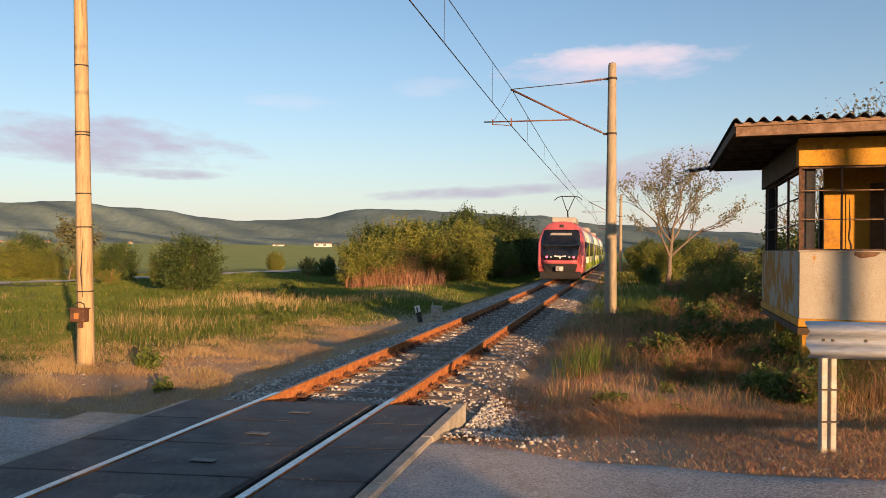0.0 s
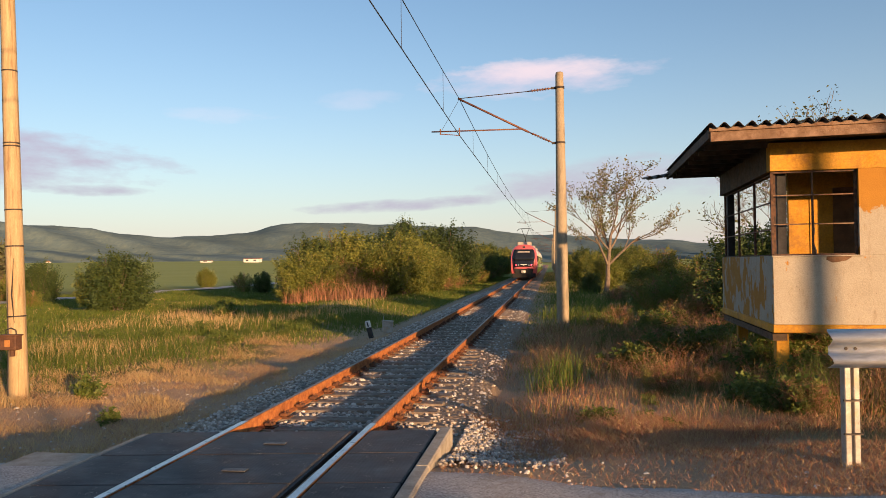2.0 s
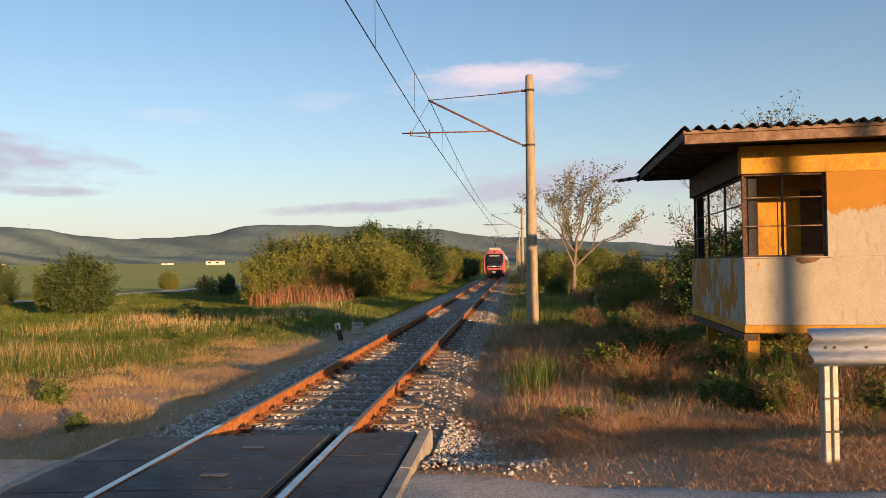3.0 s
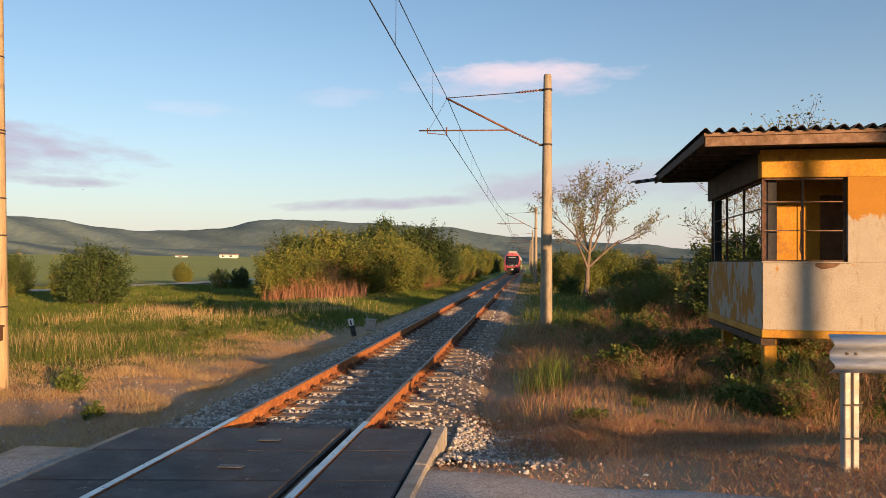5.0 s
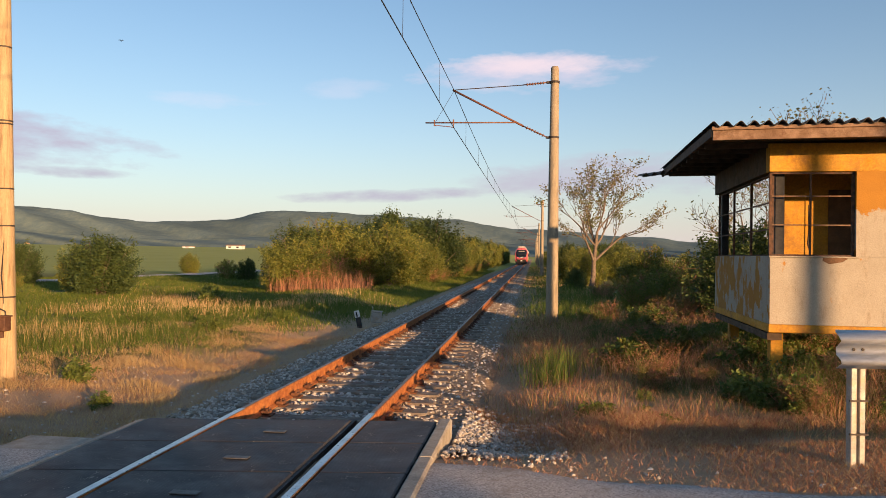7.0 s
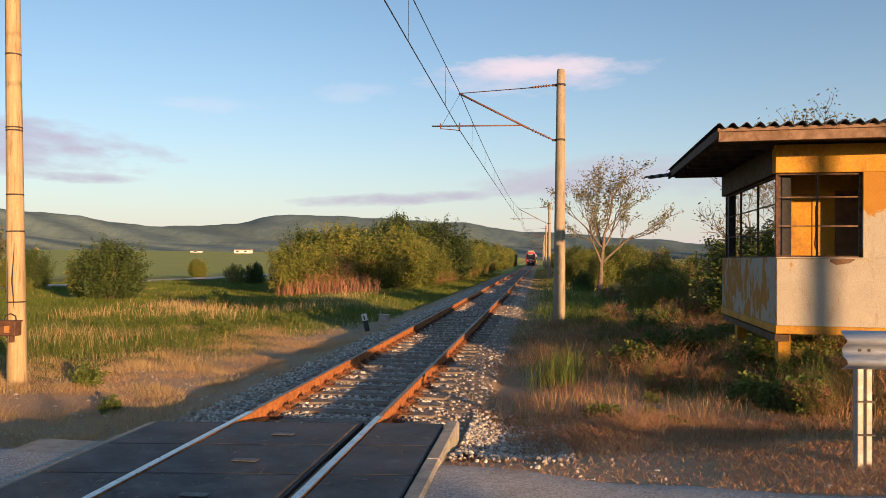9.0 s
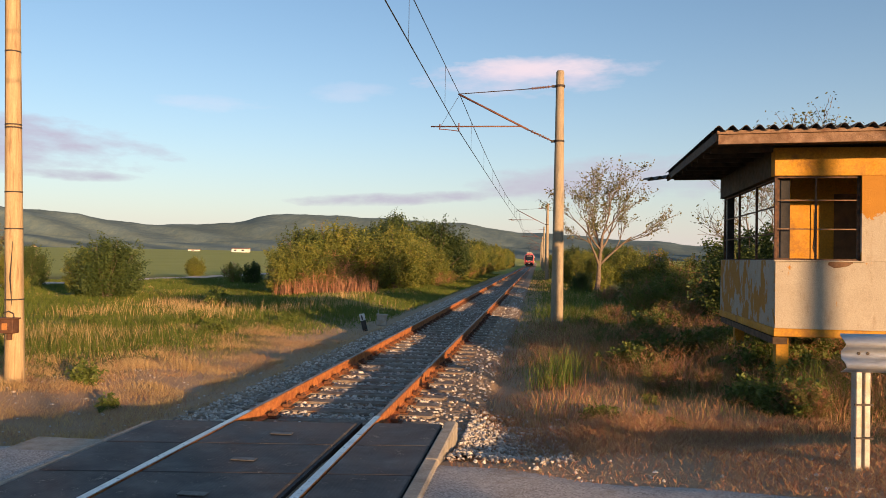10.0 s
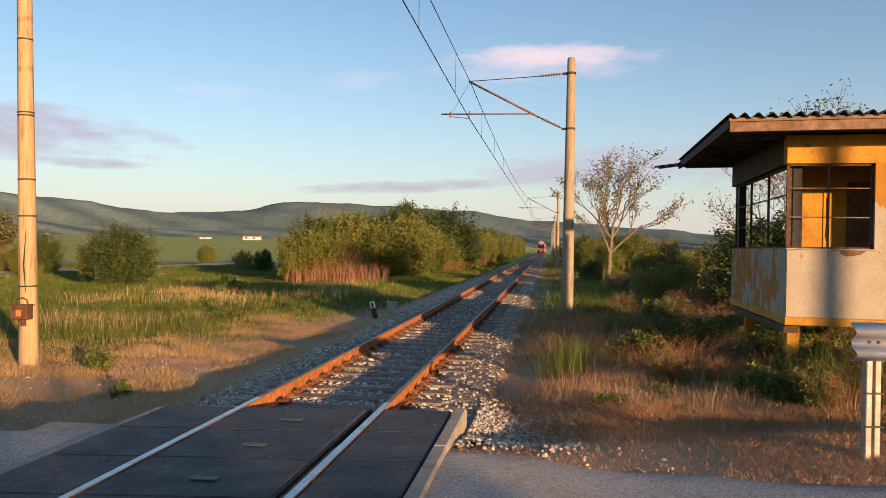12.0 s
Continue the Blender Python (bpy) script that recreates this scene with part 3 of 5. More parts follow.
def stones(name, places, sizes, label, category="gravel"):
    """Broken stones, each with its own edges, strewn at places."""
    g = (1 + 5 ** 0.5) / 2
    ico = np.array([(-1, g, 0), (1, g, 0), (-1, -g, 0), (1, -g, 0), (0, -1, g), (0, 1, g), (0, -1, -g), (0, 1, -g), (g, 0, -1), (g, 0, 1), (-g, 0, -1), (-g, 0, 1)]) / 1.9
    fa = np.array([(0, 11, 5), (0, 5, 1), (0, 1, 7), (0, 7, 10), (0, 10, 11), (1, 5, 9), (5, 11, 4), (11, 10, 2), (10, 7, 6), (7, 1, 8), (3, 9, 4), (3, 4, 2), (3, 2, 6), (3, 6, 8), (3, 8, 9), (4, 9, 5), (2, 4, 11), (6, 2, 10), (8, 6, 7), (9, 8, 1)])
    n = len(places)
    v = ico[None] * (1 + rng.uniform(-0.33, 0.33, (n, 12, 1)))
    v = v * rng.uniform(0.6, 1.15, (n, 1, 3)) * np.array([1, 1, 0.75])
    a = rng.uniform(0, 6.28, n)
    ca, sa = np.cos(a)[:, None], np.sin(a)[:, None]
    v = np.stack([v[..., 0] * ca - v[..., 1] * sa, v[..., 0] * sa + v[..., 1] * ca, v[..., 2]], -1) * sizes[:, None, None] + places[:, None, :]
    f = (fa[None] + 12 * np.arange(n)[:, None, None]).reshape(-1, 3)
    return tagged(new(name, cloud_mesh(name, v.reshape(-1, 3), f, M["stone"])), label, category, kind="stuff")


def strew_ballast():
    n = 23000
    y = 0.05 + 46 * rng.random(n) ** 1.9
    x = rng.uniform(-2.1, 1.8, n)
    z = ballast_height(x) + rng.uniform(-0.015, 0.02, n)
    keep = ~((np.abs(np.abs(x) - 0.7525) < 0.1)) & ((x < 1.05) | (rng.random(n) < 0.3)) & ((x > -1.6) | (rng.random(n) < 0.6))
    on = np.abs(((y - 0.78) / 0.6) - np.round((y - 0.78) / 0.6)) < 0.2
    keep &= ~(on & (np.abs(x) < 1.2) & (rng.random(n) < 0.94))
    stones("ballast_stones", np.stack([x, y, z], -1)[keep], rng.uniform(0.016, 0.036, n)[keep] * (1 + 0.012 * y[keep]), "broken grey limestone ballast between the sleepers", "ballast")
    n = 2000
    x = 1.72 + 1.15 * rng.random(n) ** 1.7
    y = np.clip(rng.normal(0.35, 0.6, n), -1.15, 2.2) - 0.25 * (x - 1.7)
    stones("loose_stones", np.stack([x, y, height(x, y) + rng.uniform(0.0, 0.03, n) + 0.12 * (1 - sm(1.7, 2.6, x)) * sm(-1.3, -0.4, y)], -1), rng.uniform(0.012, 0.031, n), "pale loose stones spilled beside the crossing")
    n = 900
    x, y = rng.uniform(-8.5, -2.0, n), rng.uniform(-0.7, 6.5, n)
    stones("corner_stones", np.stack([x, y, height(x, y) + 0.004], -1), 0.006 + 0.026 * rng.random(n) ** 3, "small pale stones on the trodden corner")
    n = 1500
    x = np.concatenate([rng.uniform(2.5, 10, n * 7 // 10), rng.uniform(-7, -2, n - n * 7 // 10)])
    y = np.where(x > 0, -1.3 - 0.34 * (np.minimum(x, 7.5) - 1.7) + 2.8 * rng.random(n) ** 1.2, rng.uniform(-0.8, 4.0, n))
    stones("verge_stones", np.stack([x, y, height(x, y) + 0.005], -1), 0.004 + 0.022 * rng.random(n) ** 4, "small stones strewn over the dry verge")


strew_ballast()


# ---- overhead line ----
def mast(x, y, tall, group):
    base = float(height(x, y)) - 0.05
    t = empty("catenary_mast", x, y, base, label="tapered round concrete catenary mast with cantilever beside the track", category="mast", group=group)
    zt = tall - base
    part("shaft", tube([(0, 0, -0.4), (0, 0, 0.3), (0, 0, zt * 0.5), (0, 0, zt - 0.05), (0, 0, zt)], [0.195, 0.19, 0.158, 0.122, 0.10], 20), M["mast"], t, smooth=True)
    z0 = -base
    for z in (7.14, 5.44):
        part("collar", tube([(0, 0, z0 + z - 0.03), (0, 0, z0 + z + 0.03)], 0.152, 16), M["darksteel"], t, "dark steel clamp")
        part("bracket", box(-0.26, -0.12, -0.035, 0.035, z0 + z - 0.035, z0 + z + 0.035, 0.01), M["darksteel"], t)
    part("top_stay", tube([(-0.95, 0, z0 + 7.07), (-3.10, 0, z0 + 6.94)], 0.014, 6), M["darksteel"], t, "thin stay rod")
    part("stay_insulator", insulator((-0.22, 0, z0 + 7.14), (-0.98, 0, z0 + 7.07)), M["redbrown"], t, "brown ribbed insulator", True)
    part("cantilever_tube", tube([(-0.95, 0, z0 + 5.80), (-3.15, 0, z0 + 6.94)], 0.032, 8), M["redbrown"], t, "red-brown cantilever tube", True)
    part("foot_insulator", insulator((-0.22, 0, z0 + 5.45), (-0.97, 0, z0 + 5.81)), M["redbrown"], t, "brown ribbed insulator", True)
    part("registration_tube", tube([(-1.16, 0, z0 + 5.91), (-4.0, 0, z0 + 5.92)], 0.022, 8), M["redbrown"], t, "red-brown horizontal tube", True)
    part("steady_arm", tube([(-3.72, 0, z0 + 5.84), (-3.3, 0, z0 + 5.80), (-3.12, 0, z0 + 5.77)], 0.014, 6), M["redbrown"], t)
    for xx, za, zb in ((-3.72, 5.82, 6.0), (-3.12, 5.76, 6.02)):
        part("clamp", tube([(xx, 0, z0 + za), (xx, 0, z0 + zb)], 0.022, 6), M["redbrown"], t)
    part("stay_wire", tube([(-3.12, 0, z0 + 6.90), (-3.68, 0, z0 + 5.95)], 0.006, 4), M["wire"], t)
    return t


def insulator(a, b):
    a, b = Vector(a), Vector(b)
    pts, rad = [a], [0.018]
    n = 7
    for k in range(n):
        for f, r in ((0.15, 0.02), (0.35, 0.045), (0.55, 0.045), (0.7, 0.02)):
            pts.append(a.lerp(b, 0.12 + 0.76 * (k + f) / n))
            rad.append(r)
    return tube(pts + [b], rad + [0.018], 8)


MASTS = [(3.11, 15.5), (3.42, 70.8), (3.5, 126.0), (3.5, 181.0), (3.5, 236.0), (3.5, 291.0)]
for mx, my in MASTS:
    mast(mx, my, 7.62, "masts along the track")


def line_wires():
    ys = [-40.0] + [m[1] for m in MASTS]
    for k in range(len(ys) - 1):
        y0, y1 = ys[k], ys[k + 1]
        w0, w1 = 0.0 + 0.10 * (-1) ** k, 0.0 + 0.10 * (-1) ** (k + 1)
        x0 = (0.55, 0.0)[k] if k < 2 else 0.35 + w0
        x1 = (0.0 if k < 1 else 0.3) + (w1 if k > 0 else 0.0)
        n = 28
        top = [(x0 + (x1 - x0) * i / n, y0 + (y1 - y0) * i / n, 6.93 - (0.42 if k == 0 else 0.62) * 4 * (i / n) * (1 - i / n)) for i in range(n + 1)]
        low = [(x0 + (x1 - x0) * i / n, y0 + (y1 - y0) * i / n, 5.77 - 0.05 * 4 * (i / n) * (1 - i / n)) for i in range(n + 1)]
        th = 0.0100 if k == 0 else 0.012
        w = empty("overhead_line", 0, 0, 0, label="span of dark contact wire hung from a messenger wire", category="overhead wire", group="spans of overhead line")
        part("messenger_wire", tube(top, th, 5), M["wire"], w)
        part("contact_wire", tube(low, th * 1.15, 5), M["wire"], w)
        for i in range(2, n - 1, 3):
            part("dropper", tube([top[i], low[i]], 0.005, 4), M["wire"], w)


line_wires()


# ---- timber pole by the road ----
def timber_pole():
    x, y = -5.92, 3.35
    z = float(height(x, y))
    t = empty("timber_pole", x, y, z, label="tall weathered timber pole with a rusty box and steel bands", category="pole")
    lean = -0.030

    def at(h):
        return (lean * h, 0.0, h)
    hs = [-0.4, 0.0, 0.6, 1.6, 2.6, 3.6, 4.8, 6.0, 7.2, 8.6]
    part("shaft", tube([at(h) for h in hs], [0.155, 0.15, 0.146, 0.14, 0.134, 0.128, 0.121, 0.115, 0.108, 0.1], 18), M["polewood"], t, smooth=True)
    for h, r in ((1.35, 0.145), (2.5, 0.138), (3.1, 0.134), (4.15, 0.128), (4.2, 0.128), (5.4, 0.121)):
        part("steel_band", tube([at(h - 0.012), at(h + 0.012)], r, 18), M["darksteel"], t)
    part("split", tube([(0.03, -0.146, 1.25), (-0.02, -0.142, 1.7), (0.01, -0.136, 2.3)], [0.004, 0.012, 0.003], 5), M["black"], t, "dark crack down the timber")
    part("cable", tube([(-0.12, -0.10, 0.05), (-0.10, -0.12, 0.5), (-0.09, -0.13, 1.1), (-0.12, -0.11, 2.4), (-0.18, -0.1, 4.2), (-0.24, -0.09, 6.2), (-0.31, -0.08, 8.4)], 0.011, 6), M["black"], t, "black cable stapled to the pole")
    b = part("switch_box", box(-0.16, 0.17, -0.36, -0.16, 0.80, 1.06, 0.015), M["ironbox"], t, "rusty brown iron box", m=pose(0, 0.03, 0.10) @ Matrix.Diagonal((0.85, 0.85, 0.9, 1)))
    part("warning_plate", box(-0.05, 0.06, -0.366, -0.359, 0.86, 0.98), M["yellow"], b, "small faded yellow plate")
    part("lid", box(-0.18, 0.19, -0.38, -0.15, 1.05, 1.075, 0.006), M["ironbox"], b)
    part("conduit", tube([(0.03, -0.25, 0.80), (0.03, -0.25, 0.68)], 0.05, 10), M["ironbox"], b)
    part("handle_loop", tube([(-0.13, -0.25, 1.06), (-0.11, -0.25, 1.15), (0.0, -0.25, 1.19), (0.10, -0.25, 1.15), (0.12, -0.25, 1.06)], 0.011, 6), M["black"], b)


timber_pole()


# ---- signs by the track ----
def marker():
    z = float(height(-2.66, 14.1)) + 0.08
    t = tagged(link("marker_stake", box(-0.07, 0.07, -0.04, 0.04, -0.2, 0.33, 0.01), M["black"], m=pose(-2.58, 14.1, z, 0, -14, 0)), "short leaning black stake with a white head beside the track", "marker post")
    part("white_head", box(-0.075, 0.075, -0.045, 0.045, 0.25, 0.46, 0.012), M["white"], t, "white painted head")
    part("black_stripe", box(-0.02, 0.02, -0.050, -0.04, 0.27, 0.42), M["black"], t)
    z = -0.24
    t = tagged(link("signal_box", box(-0.15, 0.15, -0.12, 0.12, -0.05, 0.27, 0.02), M["zincpost"], m=pose(-2.08, 14.1, z + 0.04, 0, 3, 8)), "small grey-white metal cable box beside the track", "cable box")
    part("lid", box(-0.17, 0.17, -0.14, 0.14, 0.265, 0.295, 0.008), M["concrete"], t)
    part("aerial", tube([(-0.12, 0, 0.3), (-0.13, 0, 0.42)], 0.012, 5), M["zincpost"], t)


marker()


# ---- crash barrier ----
def barrier():
    x, y = 4.86, -1.80
    t = empty("crash_barrier", x, y, 0, 5.0, "galvanised steel crash barrier beam on twin posts beside the road", "crash barrier")
    wave = [(0.0, 0.94), (-0.03, 0.955), (-0.075, 0.985), (-0.08, 1.015), (-0.045, 1.05), (-0.012, 1.075), (-0.012, 1.105), (-0.045, 1.13), (-0.08, 1.165), (-0.075, 1.195), (-0.03, 1.225), (0.0, 1.24)]
    outline = wave + [(p + 0.008, q) for p, q in wave[::-1]]
    bm = extrude([(-p, q) for p, q in outline], 0.0, 2.6)
    for v in bm.verts:
        v.co = Vector((v.co.y, -v.co.x, v.co.z))
    for v in bm.verts:
        if v.co.x < 0.01 and v.co.y < -0.02:
            v.co.x += 0.015 * math.sin(v.co.z * 40)
    bmesh.ops.recalc_face_normals(bm, faces=bm.faces)
    part("beam", bm, M["zinc"], t, "shiny galvanised corrugated beam", True)
    for bx in (0.13, 0.2, 0.45, 2.1, 2.17):
        part("bolt", tube([(bx, -0.005, 1.09), (bx, -0.02, 1.09)], 0.012, 8), M["darksteel"], t)
    for px in (0.15, 2.3):
        base = float(height(x + px, y + 0.1)) - 0.3
        for dx in (0.0, 0.078):
            part("post", box(px - 0.024 + dx, px + 0.024 + dx, 0.01 + dx * 0.3, 0.09 + dx * 0.3, base, 0.955 + (0.1 if dx else 0), 0.006), M["zincpost"], t, "grey steel channel post")
        for z in (0.42, 0.68):
            part("strap", box(px - 0.034, px + 0.110, 0.004, 0.02, z, z + 0.014), M["darksteel"], t)


barrier()


# ---- crossing keeper's hut, raised on posts ----
def hut():
    t = empty("keepers_hut", 5.934, 3.49, 0, -3.0, "derelict raised keeper's hut, flaking white and ochre plaster, corrugated roof", "hut")
    W, D = 3.45, 4.3
    part("floor_slab", box(-0.02, W, -0.02, D, 0.72, 0.84, 0.012), M["ochre"], t, "ochre painted slab edge")
    front = box(0.0, W, 0.0, 0.16, 0.84, 1.83, 0.006)
    part("front_parapet", front, M["plaster"], t, "whitewashed parapet with peeling paint")
    part("side_parapet", box(0.0, 0.16, 0.16, D, 0.84, 1.83, 0.006), M["plaster"], t, "side parapet with half its whitewash gone")
    part("front_wall", box(1.16, 2.0, 0.0, 0.16, 1.83, 3.06, 0.004), M["plaster"], t, "plaster wall, ochre above and white below")
    part("front_pier", box(2.78, W, 0.0, 0.16, 1.83, 3.06, 0.004), M["plaster"], t)
    part("front_beam", box(-0.02, W, -0.004, 0.2, 3.06, 3.47, 0.006), M["ochre"], t, "ochre lintel beam")
    # Side beam's colour carries the deep shade under the eave.
    part("side_beam", box(-0.02, 0.2, 0.2, D, 3.06, 3.47, 0.006), M["shadebeam"], t, "ochre side beam, brown with painted shade")
    part("east_wall", box(W - 0.16, W, 0.16, D, 0.84, 3.44), M["ochre"], t)
    part("back_wall", box(1.15, W - 0.16, 3.45, 3.6, 0.84, 3.44), M["ochre"], t, "ochre back wall")
    part("inner_wall", box(0.66, 2.45, 1.80, 1.90, 0.84, 3.44), M["ochre"], t, "ochre inner wall with a crack")
    part("door", box(1.34, 2.12, 1.772, 1.797, 0.84, 2.95, 0.006), M["door"], t, "dark brown inner door")
    part("wall_strip", box(0.985, 1.01, 1.785, 1.798, 0.84, 2.9), M["ochre"], t)
    part("back_parapet", box(0.16, 1.15, D - 0.16, D, 0.84, 1.4), M["plaster"], t)
    part("crack", tube([(1.045, 1.797, 1.70), (1.075, 1.797, 1.92), (1.03, 1.797, 2.05), (1.05, 1.797, 2.25), (1.035, 1.797, 2.70)], [0.006, 0.014, 0.011, 0.012, 0.004], 5), M["black"], t, "dark crack in the plaster")
    part("broken_plaster", chip(), M["door"], t, "hole where plaster broke away under the window")
    for x, y in ((0.17, 0.26), (0.13, D - 0.2), (1.05, D - 0.2)):
        part("corner_post", box(x - 0.055, x + 0.075, y - 0.065, y + 0.065, 1.83, 3.06, 0.006), M["black"], t, "dark bare window post")
    # front window
    w = part("front_window", box(0.0, 0.035, 0.05, 0.10, 1.83, 3.06), M["frame"], t, "rusty steel window frame without glass")
    for x0, x1, z0, z1 in ((1.125, 1.16, 1.83, 3.06), (0.0, 1.16, 1.83, 1.86), (0.0, 1.16, 3.03, 3.06)):
        part("frame_bar", box(x0, x1, 0.05, 0.10, z0, z1), M["frame"], w)
    part("mullion", box(0.555, 0.58, 0.055, 0.09, 1.86, 3.03), M["frame"], w)
    for z in (2.28, 2.70):
        part("glazing_bar", box(0.035, 1.125, 0.058, 0.082, z, z + 0.016), M["fascia"], w)
    part("window_sill", box(-0.02, 1.2, -0.03, 0.03, 1.815, 1.835, 0.004), M["concrete"], w)
    # side windows
    s = part("side_window", box(0.05, 0.09, 0.16, 0.2, 1.83, 3.06), M["frame"], t, "rusty steel side window without glass")
    for y in (1.5, 2.85, D - 0.06):
        part("mullion", box(0.05, 0.085, y - 0.018, y + 0.018, 1.83, 3.06), M["frame"], s)
    for z in (1.835, 2.22, 2.62, 3.03):
        part("glazing_bar", box(0.055, 0.08, 0.2, D, z, z + 0.018), M["frame"], s)
    # roof
    def lift(u, v):
        return 0.012 * u + 0.012 * v
    part("soffit", slab(-0.92, W + 0.3, -0.76, D + 0.85, 3.50, 3.53, lift), M["soffit"], t, "boards under the roof, dark with painted shade")
    part("front_fascia", slab(-0.95, W + 0.3, -0.82, -0.77, 3.425, 3.565, lift), M["fascia"], t, "bare weathered fascia board")
    part("upper_fascia", slab(-0.97, W + 0.3, -0.85, -0.822, 3.56, 3.61, lift), M["fascia"], t)
    # Faces away from the sun: darker colour than the front board for that shade.
    part("side_fascia", slab(-0.97, -0.925, -0.80, D + 0.85, 3.47, 3.60, lift), M["soffit"], t, "side board of the roof, shade put in its dark colour")
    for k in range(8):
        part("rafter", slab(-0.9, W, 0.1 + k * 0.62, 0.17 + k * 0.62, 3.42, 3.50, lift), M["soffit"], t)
    part("roof_sheet", corrugated(-1.0, W + 0.33, -0.90, D + 0.9, 3.63, lift), M["roofsheet"], t, "corrugated grey fibre cement roofing", True)
    loose = corrugated(-0.55, 0.0, 0.0, 0.7, 0.0, lambda u, v: 0.0)
    part("loose_sheet", loose, M["roofsheet"], t, "broken piece of roofing at the eave", m=pose(-0.85, D + 0.3, 3.57, 4, -8, 6))
    part("chimney_brick", box(1.86, 2.12, -0.30, -0.05, 3.66, 3.76, 0.01), M["brick"], t, "red brick lying on the roof")
    # posts under the slab
    for x, y in ((0.16, 0.30), (0.3, D - 0.3), (W - 0.3, 0.25), (W - 0.3, D - 0.3)):
        part("support_post", box(x - 0.09, x + 0.09, y - 0.09, y + 0.09, -0.8, 0.72, 0.008), M["ochre"], t, "ochre square support post")
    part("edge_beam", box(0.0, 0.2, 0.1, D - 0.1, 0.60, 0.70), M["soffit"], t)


def chip():
    bm = tube([(0.72, -0.002, 1.79), (0.80, -0.002, 1.78), (0.88, -0.002, 1.795), (0.98, -0.002, 1.785), (1.05, -0.002, 1.81)], [0.02, 0.055, 0.06, 0.03, 0.01], 7)
    for v in bm.verts:
        v.co.y = -0.002 + (v.co.y + 0.002) * 0.12
    return bm


def slab(u0, u1, v0, v1, z0, z1, lift):
    bm = box(u0, u1, v0, v1, z0, z1, 0.004)
    for v in bm.verts:
        v.co.z += lift(v.co.x, v.co.y)
    return bm


def corrugated(u0, u1, v0, v1, z, lift):
    bm = bmesh.new()
    n = int((u1 - u0) / 0.177 * 10)
    rows = []
    vs = [v0, v0 + (v1 - v0) * 0.33, v0 + (v1 - v0) * 0.66, v1]
    for top in (1, 0):
        for v in vs:
            rows.append([bm.verts.new((u0 + (u1 - u0) * i / n, v, z + lift(u0 + (u1 - u0) * i / n, v) + 0.036 * math.sin(2 * math.pi * (u1 - u0) * i / n / 0.177) + 0.008 * top)) for i in range(n + 1)])
    m = len(vs)
    for a, b in [(k, k + 1) for k in range(m - 1)] + [(m + k, m + k + 1) for k in range(m - 1)] + [(0, m), (m - 1, 2 * m - 1)]:
        for i in range(n):
            bm.faces.new((rows[a][i], rows[a][i + 1], rows[b][i + 1], rows[b][i]))
    bmesh.ops.recalc_face_normals(bm, faces=bm.faces)
    return bm


# Ochre of the side beam, darkened for the shade it stands in.
M["shadebeam"] = plain("shaded_ochre_beam", (0.045, 0.026, 0.013), (0.085, 0.048, 0.022), 4, 0.85, 0.0, 0.2, 60)
M["brick"] = plain("red_brick", (0.30, 0.11, 0.06), (0.42, 0.17, 0.09), 9, 0.9)
hut()


# ---- train ----
SECTION = [(1.22, 0.42), (1.38, 0.62), (1.415, 1.0), (1.415, 2.3), (1.36, 2.72), (1.22, 3.12), (0.95, 3.45), (0.55, 3.63), (0.0, 3.68)]


def rake(z):
    return 0.95 * float(sm(1.3, 3.75, z))


def shell(rings, cap):
    """Lofts the body's section along y. rings: (y, width factor, height factor, share of the raked nose)."""
    bm = bmesh.new()
    out = []
    pts = [(-x, z) for x, z in SECTION] + [(x, z) for x, z in SECTION[-2::-1]]
    for y, sx, sz, rk in rings:
        out.append([bm.verts.new((x * sx, y + rk * rake(z), 0.42 + (z - 0.42) * sz)) for x, z in pts])
    for a, b in zip(out, out[1:]):
        for k in range(len(pts) - 1):
            bm.faces.new((a[k], a[k + 1], b[k + 1], b[k]))
        bm.faces.new((a[-1], a[0], b[0], b[-1]))
    if cap:
        bm.faces.new(out[0])
    bm.faces.new(out[-1][::-1])
    bmesh.ops.triangulate(bm, faces=[f for f in bm.faces if len(f.verts) > 4])
    bmesh.ops.recalc_face_normals(bm, faces=bm.faces)
    return bm


def nose_patch(outline, off, n=6):
    """A panel on the raked end: outline gives half widths at heights from low to high."""
    bm = bmesh.new()
    rows = []
    for z, hw in outline:
        rows.append([bm.verts.new((hw * (2 * i / n - 1), -off + rake(z) + 0.04 * (2 * i / n - 1) ** 4 * 0.5, z)) for i in range(n + 1)])
    back = [[bm.verts.new(v.co + Vector((0, off + 0.06, 0))) for v in r] for r in rows]
    for rr in (rows, back):
        for a, b in zip(rr, rr[1:]):
            for i in range(n):
                bm.faces.new((a[i], a[i + 1], b[i + 1], b[i]))
    for a, b in ((rows[0], back[0]), (rows[-1], back[-1]), ([r[0] for r in rows], [r[0] for r in back]), ([r[-1] for r in rows], [r[-1] for r in back])):
        for i in range(len(a) - 1):
            bm.faces.new((a[i], a[i + 1], b[i + 1], b[i]))
    bmesh.ops.recalc_face_normals(bm, faces=bm.faces)
    return bm


